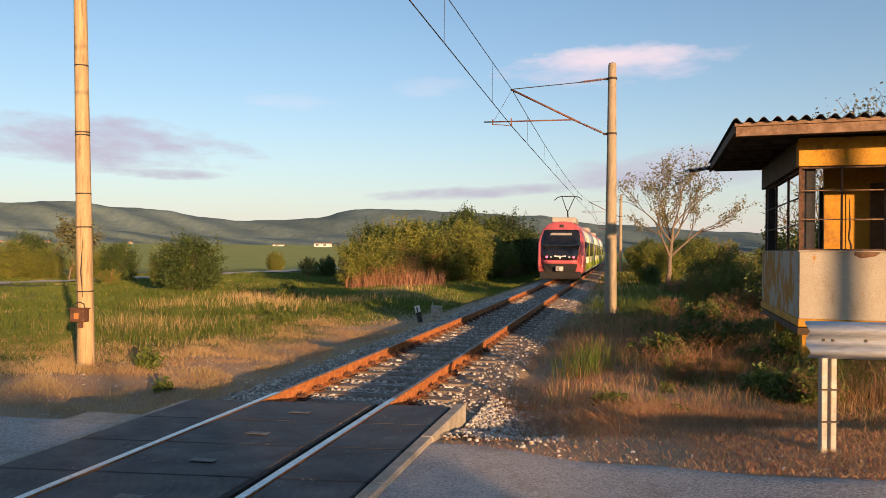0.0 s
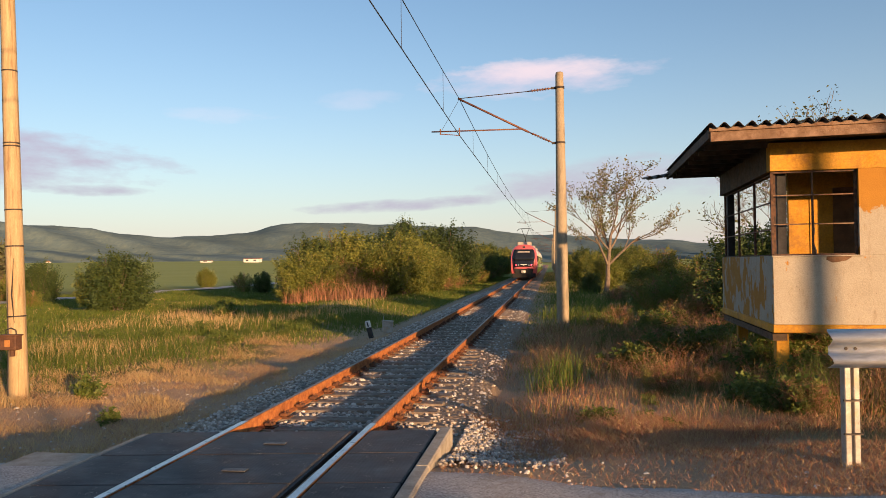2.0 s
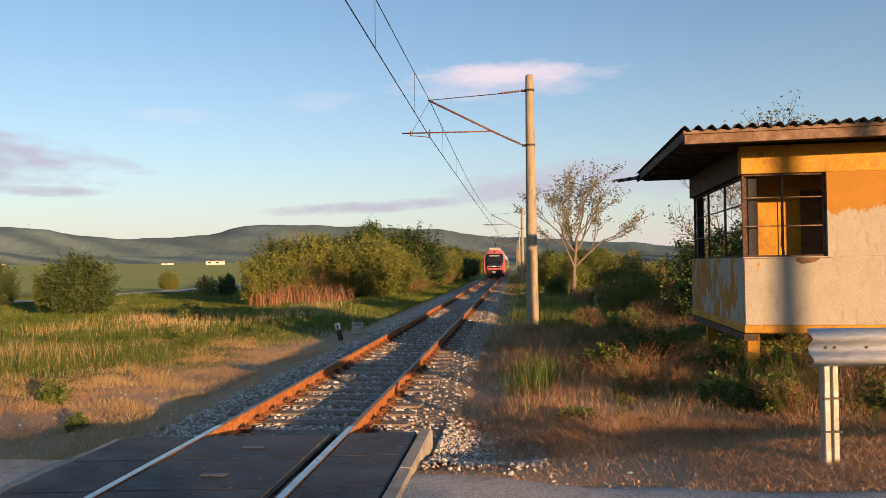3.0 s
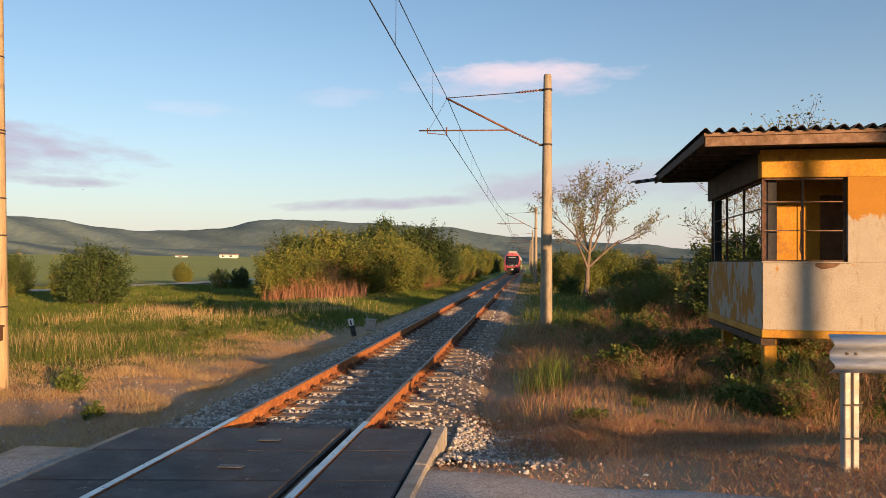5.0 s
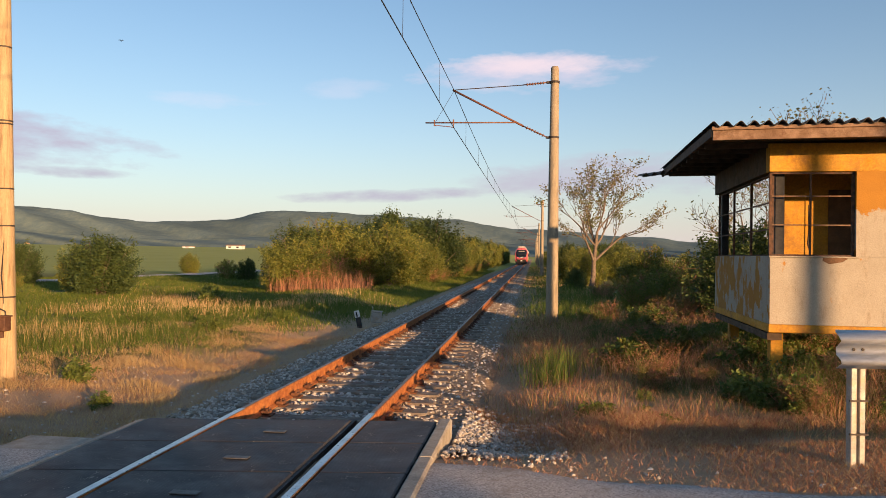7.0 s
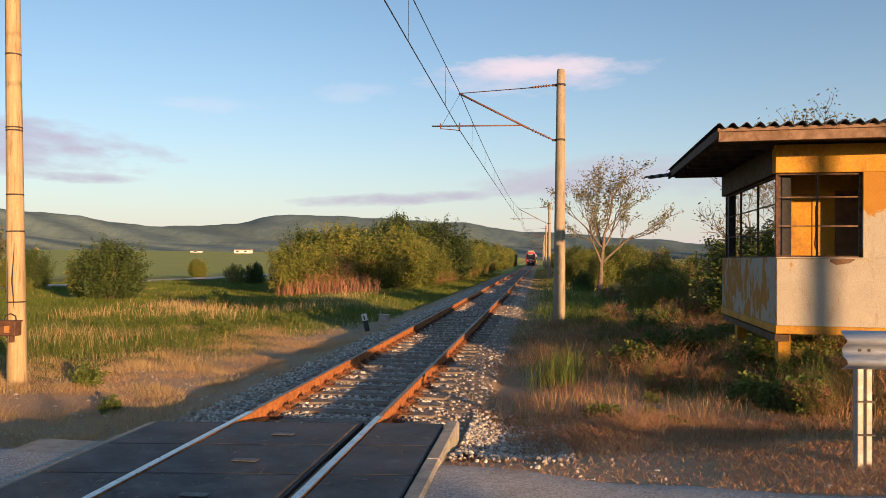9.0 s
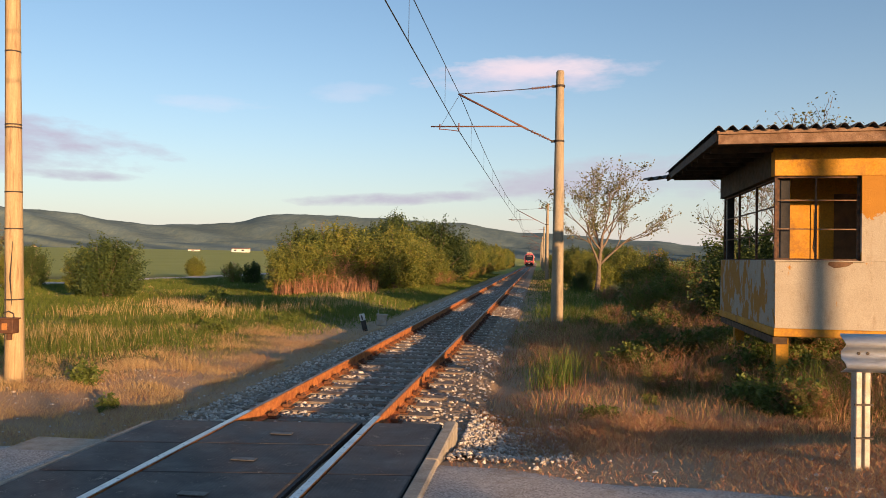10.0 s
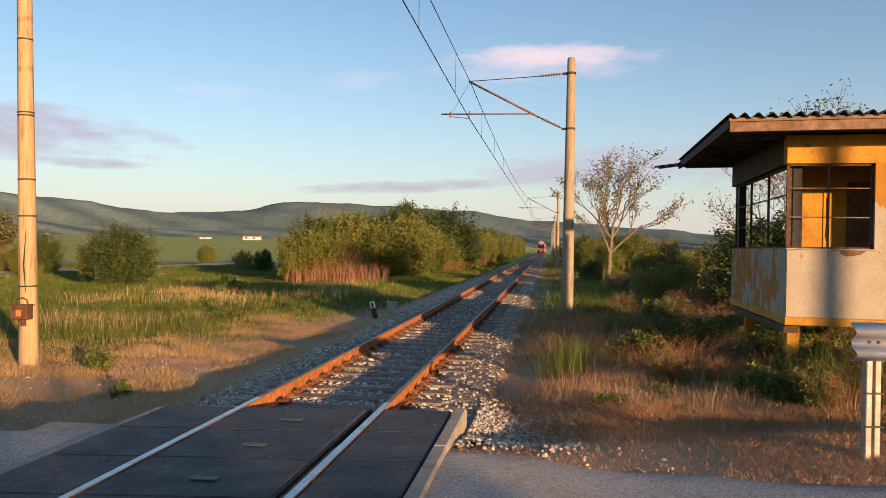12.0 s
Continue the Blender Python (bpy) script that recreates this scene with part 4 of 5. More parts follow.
def train():
    t = empty("passenger_train", 0, 38.0, 0.0, label="red and cream electric passenger train receding along the track", category="train")
    cab = part("cab", shell([(0.0, 0.90, 0.985, 1.0), (0.10, 0.965, 0.995, 1.0), (0.45, 1.0, 1.0, 1.0), (1.3, 1.0, 1.0, 0.85), (2.3, 1.0, 1.0, 0.0)], True), [M["trainred"]], t, "glossy red rounded cab end", True)
    part("windscreen", nose_patch([(1.99, 1.10), (2.3, 1.15), (2.75, 1.14), (3.06, 1.06), (3.14, 0.96)], 0.03), M["trainglass"], cab, "dark tinted windscreen", True)
    part("lamp_panel", nose_patch([(1.32, 0.98), (1.5, 1.03), (1.8, 1.07), (1.99, 1.08)], 0.03), M["trainglass"], cab, "black panel that holds the lamps", True)
    part("destination_display", nose_patch([(2.80, 0.72), (2.94, 0.70)], 0.045), M["traingrey"], cab, "pale blank destination display")
    part("top_lamp", nose_patch([(3.28, 0.15), (3.46, 0.14)], 0.03), M["black"], cab)
    for x in (-0.80, 0.80):
        part("tail_light", tube([(x, rake(1.47) - 0.05, 1.47), (x, rake(1.47) - 0.02, 1.47)], 0.075, 12), M["taillight"], cab, "glowing red tail light")
        part("headlight", tube([(x * 0.68, rake(1.47) - 0.05, 1.47), (x * 0.68, rake(1.47) - 0.02, 1.47)], 0.07, 12), M["headlight"], cab)
    for s in (-1, 1):
        b = box(0.06, 0.34, -0.05, -0.035, 1.47, 1.54)
        for v in b.verts:
            v.co = Vector((v.co.x * s, v.co.y, v.co.z + (v.co.x - 0.06) * 0.1))
        bmesh.ops.recalc_face_normals(b, faces=b.faces)
        part("emblem_wing", b, M["white"], cab, "plain pale emblem wing")
    part("emblem", box(-0.05, 0.05, -0.05, -0.035, 1.38, 1.56), M["white"], cab)
    part("bumper", nose_patch([(1.06, 1.0), (1.28, 1.02)], 0.06), M["trainred"], cab, "red bumper band", True)
    part("coupler_recess", nose_patch([(0.44, 0.84), (0.75, 0.96), (1.05, 1.02)], 0.03), M["trainblack"], cab, "dark recess round the coupler")
    part("coupler", box(-0.26, 0.20, -0.30, 0.0, 0.62, 0.92, 0.05, seg=2), M["traingrey"], cab, "pale steel coupler")
    part("coupler_head", tube([(0.06, -0.36, 0.77), (0.06, -0.2, 0.77)], 0.12, 10), M["white"], cab)
    part("snow_plough", box(-1.24, 1.24, -0.02, 0.35, 0.14, 0.60, 0.04), M["trainblack"], cab)
    for s in (-1, 1):
        part("mirror", box(s * 1.47 - 0.05, s * 1.47 + 0.05, 1.0, 1.1, 2.0, 2.4, 0.02), M["trainblack"], cab)
        part("cab_window", box(s * 1.425 - 0.012, s * 1.425 + 0.012, 1.25, 2.0, 1.75, 2.45, 0.004), M["trainglass"], cab)
    y = 2.3
    for length, nwin in ((17.0, 8), (17.5, 9), (16.0, 8)):
        car = part("carriage", shell([(y, 1, 1, 0), (y + length, 1, 1, 0)], True), M["trainwhite"], t, "cream carriage body with dark windows", True)
        part("roof", shell_top(y + 0.02, y + length - 0.02), M["trainpink"], car, "sun-bleached pink roof", True)
        for s in (-1, 1):
            for k in range(nwin):
                y0 = y + 0.6 + k * (length - 1.0) / nwin
                door = k % 4 == 2
                z0, z1 = (0.62, 2.5) if door else (1.48, 2.42)
                part("door" if door else "window", box(s * 1.417 - 0.012, s * 1.417 + 0.012, y0, y0 + (length - 1.0) / nwin - 0.28, z0, z1, 0.004), M["traingreen"] if door else M["trainglass"], car)
            part("lime_band", box(s * 1.412 - 0.012, s * 1.412 + 0.012, y + 0.05, y + length - 0.05, 0.66, 1.06, 0.003), M["traingreen"], car, "lime green band")
        part("roof_unit", box(-0.75, 0.75, y + (0.2 if y < 3 else 3.0), y + (3.4 if y < 3 else 7.0), 3.6, 3.98, 0.05), M["traingrey"], car, "grey roof equipment box")
        for by in (2.2, length - 2.6):
            bg = part("bogie", box(-1.05, 1.05, y + by - 1.5, y + by + 1.5, 0.28, 0.62, 0.04), M["trainblack"], car)
            for wy in (-1.1, 1.1):
                for s in (-1, 1):
                    part("wheel", tube([(s * 0.70, y + by + wy, 0.415), (s * 0.82, y + by + wy, 0.415)], 0.41, 16), M["trainblack"], bg)
        y += length + 0.5
        part("gangway", box(-0.8, 0.8, y - 0.6, y + 0.1, 0.7, 3.1), M["trainblack"], car)
    p = part("pantograph", box(-0.5, 0.5, 6.1, 7.2, 3.68, 3.80, 0.02), M["trainblack"], t, "raised black pantograph")
    part("lower_arm", tube([(0, 7.0, 3.8), (0, 6.2, 4.6)], 0.045, 6), M["trainblack"], p)
    for s in (-1, 1):
        part("upper_arm", tube([(0.06 * s, 6.2, 4.6), (0.42 * s, 6.9, 5.55)], 0.03, 6), M["trainblack"], p)
    part("contact_strip", tube([(-0.95, 6.9, 5.35), (-0.75, 6.9, 5.55), (-0.5, 6.9, 5.62), (0.5, 6.9, 5.62), (0.75, 6.9, 5.55), (0.95, 6.9, 5.35)], 0.035, 6), M["trainblack"], p)
    return t


def shell_top(y0, y1):
    bm = bmesh.new()
    pts = [(-x, z) for x, z in SECTION[5:]] + [(x, z) for x, z in SECTION[-2:4:-1]]
    a = [bm.verts.new((x * 1.004, y0, z + 0.012)) for x, z in pts]
    b = [bm.verts.new((x * 1.004, y1, z + 0.012)) for x, z in pts]
    for k in range(len(pts) - 1):
        bm.faces.new((a[k], a[k + 1], b[k + 1], b[k]))
    bmesh.ops.recalc_face_normals(bm, faces=bm.faces)
    for f in bm.faces:
        if f.normal.z < 0:
            f.normal_flip()
    return bm


train_thing = train()


# ---- plants ----
def leaf_mesh(name, c, size, mat, long=1.7, up=0.0):
    """Small pointed leaves at the places c."""
    n = len(c)
    a = rng.normal(size=(n, 3))
    a[:, 2] = a[:, 2] * 0.7 + up
    a /= np.linalg.norm(a, axis=1)[:, None]
    b = np.cross(a, rng.normal(size=(n, 3)))
    b /= np.linalg.norm(b, axis=1)[:, None]
    s = (size * rng.uniform(0.6, 1.3, n))[:, None]
    v = np.stack([c, c + (a * 0.5 * long + b * 0.42) * s, c + a * long * s, c + (a * 0.5 * long - b * 0.42) * s], 1).reshape(-1, 3)
    f = np.arange(4 * n).reshape(-1, 4)
    return cloud_mesh(name, v, f, mat)


def blade_mesh(name, base, h, w, lean, mat):
    """Bent grass blades: base places, heights, widths."""
    n = len(base)
    t = rng.uniform(0, 6.283, n)
    d = np.stack([np.cos(t), np.sin(t), np.zeros(n)], -1)
    q = rng.uniform(0, 6.283, n)
    s = np.stack([np.cos(q), np.sin(q), np.zeros(n)], -1) * (w * 0.5)[:, None]
    up = np.array([0, 0, 1.0])
    l = (lean * rng.uniform(0.2, 1.0, n) * h)[:, None]
    mid = base + up * (h * 0.55)[:, None] + d * l * 0.35
    tip = base + up * (h * rng.uniform(0.8, 1.0, n))[:, None] + d * l
    v = np.stack([base - s, base + s, mid + s * 0.75, mid - s * 0.75, tip + s * 0.12, tip - s * 0.12], 1).reshape(-1, 3)
    i = 6 * np.arange(n)[:, None]
    f = np.concatenate([i + np.array([0, 1, 2, 3]), i + np.array([3, 2, 4, 5])], 1).reshape(-1, 4)
    return cloud_mesh(name, v, f, mat)


def grow(name, x, y, h, w, lean, mat, label, sink=0.02):
    z = height(x, y)
    return tagged(new(name, blade_mesh(name, np.stack([x, y, z - sink], -1), h, w, lean, mat)), label, "grass", kind="stuff")


def patchy(x, y, scale, seed):
    """A smooth field from 0 to 1, for clumps."""
    k = 0.5 + 0.25 * np.sin(x * scale + 1.7 * np.sin(y * scale * 0.7 + seed)) + 0.25 * np.sin(y * scale * 1.3 + 1.3 * np.sin(x * scale * 0.9 + 2 * seed))
    return np.clip(k, 0, 1)


def meadows():
    # meadow west of the track, blades wider where they are farther
    n = 270000
    d = 5 + 75 * rng.random(n) ** 1.25
    a = np.radians(rng.uniform(-52, -3, n))
    x, y = 2.5 + d * np.sin(a) * 1.0, -8 + d * np.cos(a) + 2
    ok = (x < -2.6 - 0.4 * rng.random(n)) & (y > 3.5 + 3 * rng.random(n) - 0.5 * np.clip(-x - 6, 0, 6)) & (y > -1)
    verge = sm(4.0, 8.5, -x + 0.25 * (y - 6) + 2 * (patchy(x, y, 0.8, 1) - 0.5))
    ok &= rng.random(n) < 0.10 + 0.9 * verge
    u = np.clip((y - 24) / 130, 0, 1)
    ok &= np.abs(x + 38 + 30 * (1 - u) ** 20 - 5 * u) > 2.0 + 10 * (u < 0.1) * (u > 0)
    x, y, d, verge = x[ok], y[ok], d[ok], verge[ok]
    tall = patchy(x, y, 0.55, 3)
    h = (0.05 + 0.08 * verge + 0.17 * tall * verge) * rng.uniform(0.6, 1.2, len(x))
    dry = rng.random(len(x)) < 0.02 + 0.16 * (patchy(x, y, 0.45, 6) > 0.86) + 0.45 * (1 - verge)
    w = 0.0045 + 0.00055 * d
    grow("meadow_grass", x[~dry], y[~dry], h[~dry], w[~dry], 0.95, M["grass"], "lush green meadow grass west of the track")
    grow("meadow_straw", x[dry], y[dry], h[dry] * 1.05, w[dry] * 0.7, 0.9, M["straw"], "last year's dry straw standing in the meadow")
    # tall dead stalks in clumps
    c = np.array([(-8.5, 17.0), (-11.0, 19.5), (-6.8, 20.0), (-10.2, 10.2), (-12.0, 24.0), (-5.4, 23.5), (-8.2, 9.0), (-14.5, 26.0), (-7.6, 28.0), (-15.0, 20.0)])
    k = rng.integers(0, len(c), 2800)
    x, y = c[k, 0] + rng.normal(0, 0.9, len(k)), c[k, 1] + rng.normal(0, 1.0, len(k))
    grow("dry_stalks", x, y, rng.uniform(0.25, 0.62, len(k)), 0.004 + 0.0004 * y, 0.5, M["straw"], "clumps of tall dead stalks in the meadow")
    # tan dead stalks before the thicket
    n = 1000
    x = rng.uniform(-13.4, -7.0, n)
    y = 36.4 - 0.15 * (x + 10) + rng.normal(0, 0.6, n)
    grow("dead_stalks", x, y, rng.uniform(0.35, 1.35, n), np.full(n, 0.024), 0.35, M["twig"], "tan dead stalks along the thicket's foot")
    # dry tufts on the trodden corner between pole and crossing
    n = 42000
    x, y = rng.uniform(-9.5, -2.7, n), rng.uniform(-0.9, 7.5, n)
    thick = patchy(x, y, 1.9, 3) * patchy(x, y, 4.3, 7)
    ok = (rng.random(n) < sm(0.12, 0.5, thick) + 0.08) & (y > -0.75 - 0.04 * x)
    x, y, thick = x[ok], y[ok], thick[ok]
    grow("dry_tufts", x, y, (0.03 + 0.20 * thick) * rng.uniform(0.5, 1.2, len(x)), np.full(len(x), 0.0065), 1.3, M["straw"], "low dry grass tufts on the trodden verge", 0.005)
    # short green strip along the track's foot
    n = 26000
    y = 9 + 95 * rng.random(n) ** 1.3
    y = y[rng.random(n) < sm(11, 24, y)]
    n = len(y)
    x = -2.5 - (0.5 + 3.2 * rng.random(n)) * sm(8, 20, y) - 0.9 * (1 - sm(14, 20, y))
    grow("green_verge", x, y, rng.uniform(0.06, 0.2, n), 0.008 + 0.0009 * y, 0.6, M["grass"], "short green grass along the foot of the ballast")
    # dry litter on the trodden verge by the road
    n = 130000
    x = rng.uniform(-12, -1.8, n)
    y = rng.uniform(-1.3, 14, n)
    ok = rng.random(n) < 0.16 + 0.84 * sm(0.25, 0.6, 1.5 * patchy(x, y, 1.1, 4) * patchy(x, y, 3.3, 2) + 0.04 * (-x - 4))
    ok &= y > -1.1 + 0.25 * rng.random(n)
    x, y = x[ok], y[ok]
    red = rng.random(len(x)) < 0.35
    h = rng.uniform(0.04, 0.14, len(x)) * (0.5 + 0.7 * patchy(x, y, 2.1, 5))
    grow("trodden_straw", x[~red], y[~red], h[~red], np.full((~red).sum(), 0.005), 1.8, M["straw"], "short trodden dry grass on the verge", 0.006)
    grow("trodden_stems", x[red], y[red], h[red], np.full(red.sum(), 0.0045), 2.0, M["twig"], "brown trodden stems on the verge", 0.006)
    # east side: dry litter, straw, twiggy growth and weeds
    n = 95000
    x = rng.uniform(1.75, 10.5, n)
    y = -1.40 - 0.34 * (np.minimum(x, 7.5) - 1.7) + 3.6 * rng.random(n)
    ok = rng.random(n) < 0.2 + 0.8 * sm(0.3, 0.7, patchy(x, y, 1.6, 8))
    x, y = x[ok], y[ok]
    red = rng.random(len(x)) < 0.62
    h = rng.uniform(0.03, 0.13, len(x)) * (0.5 + sm(-1.2, 1.0, y))
    grow("verge_litter", x[red], y[red], h[red], np.full(red.sum(), 0.006), 2.0, M["twig"], "brown dead stems lying on the verge", 0.004)
    grow("verge_straw", x[~red], y[~red], h[~red], np.full((~red).sum(), 0.0045), 2.0, M["straw"], "short dry straw along the road's edge", 0.004)
    n = 90000
    x = 1.35 + 9.9 * rng.random(n)
    y = 0.6 + 15 * rng.random(n) ** 1.2
    ok = (x > 1.3 + 0.8 * rng.random(n) + 0.5 * (y < 1.6)) & (rng.random(n) < 0.35 + 0.65 * patchy(x, y, 1.3, 2))
    x, y = x[ok], y[ok]
    h = (0.10 + 0.42 * patchy(x, y, 1.0, 5) * sm(0.5, 2.5, y)) * (0.45 + 1.1 * patchy(x, y, 3.4, 7)) * rng.uniform(0.5, 1.2, len(x)) * (0.35 + 0.65 * sm(2.0, 3.2, x))
    kind = rng.random(len(x)) + 0.35 * (patchy(x, y, 0.8, 9) - 0.5) + 0.22 * sm(3.5, 6.5, y) * sm(3.0, 5.0, x)
    a, b = kind < 0.36, kind > 0.84
    w = 0.003 + 0.00028 * (y + 8)
    grow("tall_straw", x[a], y[a], h[a] * 1.15, w[a], 0.7, M["straw"], "tangled dry grass east of the track")
    grow("brown_stems", x[~a & ~b], y[~a & ~b], h[~a & ~b] * 1.45, w[~a & ~b] * 0.8, 1.2, M["twig"], "reddish brown dead stems in the rough grass")
    grow("rough_grass", x[b], y[b], h[b], w[b], 0.8, M["grass"], "green grass growing through the straw")
    # bright grass tufts beside the mast and along the eastern ballast
    c = np.array([(2.75, 4.2), (3.0, 4.8), (6.3, 2.2), (6.0, 2.5), (3.9, 16.5), (4.3, 18.0), (3.6, 21.0), (4.6, 24.0), (4.2, 30.0), (4.6, 38.0), (4.4, 47.0), (4.8, 58.0)])
    k = rng.integers(0, len(c), 4000)
    s = np.where(c[k, 1] > 10, 0.75, 0.20)
    k = k[(c[k, 1] > 10) | (rng.random(len(k)) < 0.45)]
    s = np.where(c[k, 1] > 10, 0.75, 0.20)
    x, y = c[k, 0] + rng.normal(0, 1, len(k)) * s, c[k, 1] + rng.normal(0, 1, len(k)) * s * 1.6
    ok = x > 2.3
    x, y, k = x[ok], y[ok], k[ok]
    grow("bright_tufts", x, y, rng.uniform(0.3, 0.75, len(x)), 0.004 + 0.0004 * (y + 8), 0.5, M["grass"], "fresh bright green grass tufts")
    # far verge along the eastern side
    n = 30000
    y = 13 + 130 * rng.random(n) ** 1.3
    x = 1.75 + 5.2 * rng.random(n)
    dry = rng.random(n) < 0.45
    h = rng.uniform(0.08, 0.35, n) * (0.35 + 0.65 * sm(2.2, 4.0, x))
    w = 0.01 + 0.0009 * y
    grow("far_verge_grass", x[~dry], y[~dry], h[~dry], w[~dry], 0.6, M["grass"], "green verge along the eastern ballast")
    grow("far_verge_straw", x[dry], y[dry], h[dry], w[dry], 0.6, M["straw"], "dry verge along the eastern ballast")


def bush_model(name, mat, wide, tall, leaves, leaf, label, twiggy=0.0, seed=1, stem="bark"):
    """A many-stemmed bush: stems that fan out and clumps of leaves round their ends, with gaps."""
    r = np.random.default_rng(seed)
    t = new(name)
    tagged(t, label, "bush")
    bm = bmesh.new()
    for k in range(16):
        a = r.uniform(0, 6.283)
        out = wide * 0.5 * r.uniform(0.25, 1.0)
        top = tall * r.uniform(0.55, 1.0) * (1 - 0.35 * (out / (wide * 0.5)) ** 2)
        pts = [Vector((0.12 * math.cos(a), 0.12 * math.sin(a), -0.1)), Vector((out * 0.35 * math.cos(a), out * 0.35 * math.sin(a), top * 0.4)), Vector((out * 0.75 * math.cos(a + 0.2), out * 0.75 * math.sin(a + 0.2), top * 0.75)), Vector((out * math.cos(a + 0.25), out * math.sin(a + 0.25), top))]
        tube(pts, [q * min(1.0, tall / 2.6) ** 1.5 for q in (0.035, 0.026, 0.016, 0.006)], 5, bm)
        if twiggy:
            for j in range(int(12 * twiggy)):
                p = pts[1].lerp(pts[3], r.uniform(0.0, 1.0))
                e = p + Vector((r.normal() * 0.3, r.normal() * 0.3, abs(r.normal()) * 0.25)) * min(1.0, tall / 2.0)
                tube([p, p.lerp(e, 0.6), e], [q * min(1.0, tall / 2.6) for q in (0.010, 0.007, 0.003)], 4, bm)
    tagged(part("woody_stem", bm, M[stem], t), kind="stuff")
    # leafy sprays that rise outwards from the stems to an uneven outline
    n = max(40, leaves // 70)
    th, up = r.uniform(0, 6.283, n), np.arccos(r.uniform(-0.8, 1.0, n))
    lobes = 1 + 0.16 * np.sin(3 * th + seed) + 0.10 * np.sin(5 * th + 2 * seed + 3 * up)
    reach = lobes * r.uniform(0.66, 1.04, n)
    end = np.stack([np.sin(up) * np.cos(th) * wide * 0.5 * reach, np.sin(up) * np.sin(th) * wide * 0.5 * reach, tall * (0.45 + 0.47 * np.cos(up) * (0.55 + 0.45 * reach))], -1)
    end[:, 2] = np.maximum(end[:, 2], 0.08 * tall)
    start = end * np.array([0.5, 0.5, 0.55]) + r.normal(0, 0.05 * wide, (n, 3))
    weight = r.uniform(0.3, 1.0, n) ** 1.5
    k = r.choice(n, leaves, p=weight / weight.sum())
    f = r.random(leaves) ** 0.75
    c = start[k] + (end - start)[k] * f[:, None] + np.array([0, 0, 0.06 * tall]) * (f ** 2)[:, None]
    c = c + r.normal(0, 1, (leaves, 3)) * ((0.050 * wide + 0.02) * (1.15 - 0.85 * f))[:, None]
    c[:, 2] = np.abs(c[:, 2])
    ob = new("foliage", leaf_mesh("foliage", c, np.full(leaves, leaf), M[mat]))
    ob.parent = t
    return t


def tree_model(name, x, y, tall, spread, mat, label, seed, leaves, leaf, depth=4, trunk=0.14, lean=(0.0, 0.0), fork=0.28, droop=0.0, rz=0):
    """A tapered trunk that forks into limbs and twigs, with sparse leaves at the twigs' ends."""
    r = random.Random(seed)
    z = float(height(x, y))
    t = empty(name, x, y, z, rz, label, "tree")
    bm = bmesh.new()
    ends = []

    def branch(p, d, length, rad, lvl):
        pts, rads = [p], [rad]
        n = 4
        for k in range(n):
            d = (d + Vector((r.gauss(0, 0.16), r.gauss(0, 0.16), r.gauss(0.05, 0.1) - droop * lvl * 0.05))).normalized()
            p = p + d * length / n
            pts.append(p)
            rads.append(rad * (1 - 0.5 * (k + 1) / n))
        tube(pts, rads, 7 if lvl < 2 else 4, bm, cap=False)
        if lvl >= 2:
            ends.extend(pts[2:])
        if lvl >= depth:
            return
        kids = r.randint(3, 5) if lvl else r.randint(6, 8)
        for k in range(kids):
            i = r.choice((2, 3, 4)) if lvl else r.choice((2, 3, 3, 4, 4))
            side = Vector((r.gauss(0, 1), r.gauss(0, 1), r.gauss(0.25, 0.4))).normalized()
            branch(pts[i], (d * 0.55 + side * spread).normalized(), length * r.uniform(0.55, 0.8), max(0.011, rads[i] * 0.68), lvl + 1)

    branch(Vector((0, 0, -0.2)), Vector((lean[0], lean[1], 1)).normalized(), tall * 0.42, trunk, 0)
    part("trunk", bm, M["bark"], t, smooth=True)
    if leaves:
        e = np.array([tuple(p) for p in ends])
        rr = np.random.default_rng(seed)
        k = rr.integers(0, len(e), leaves)
        ob = new("crown", leaf_mesh("crown", e[k] + rr.normal(0, 0.12, (leaves, 3)), np.full(leaves, leaf), M[mat]))
        ob.parent = t
    return t


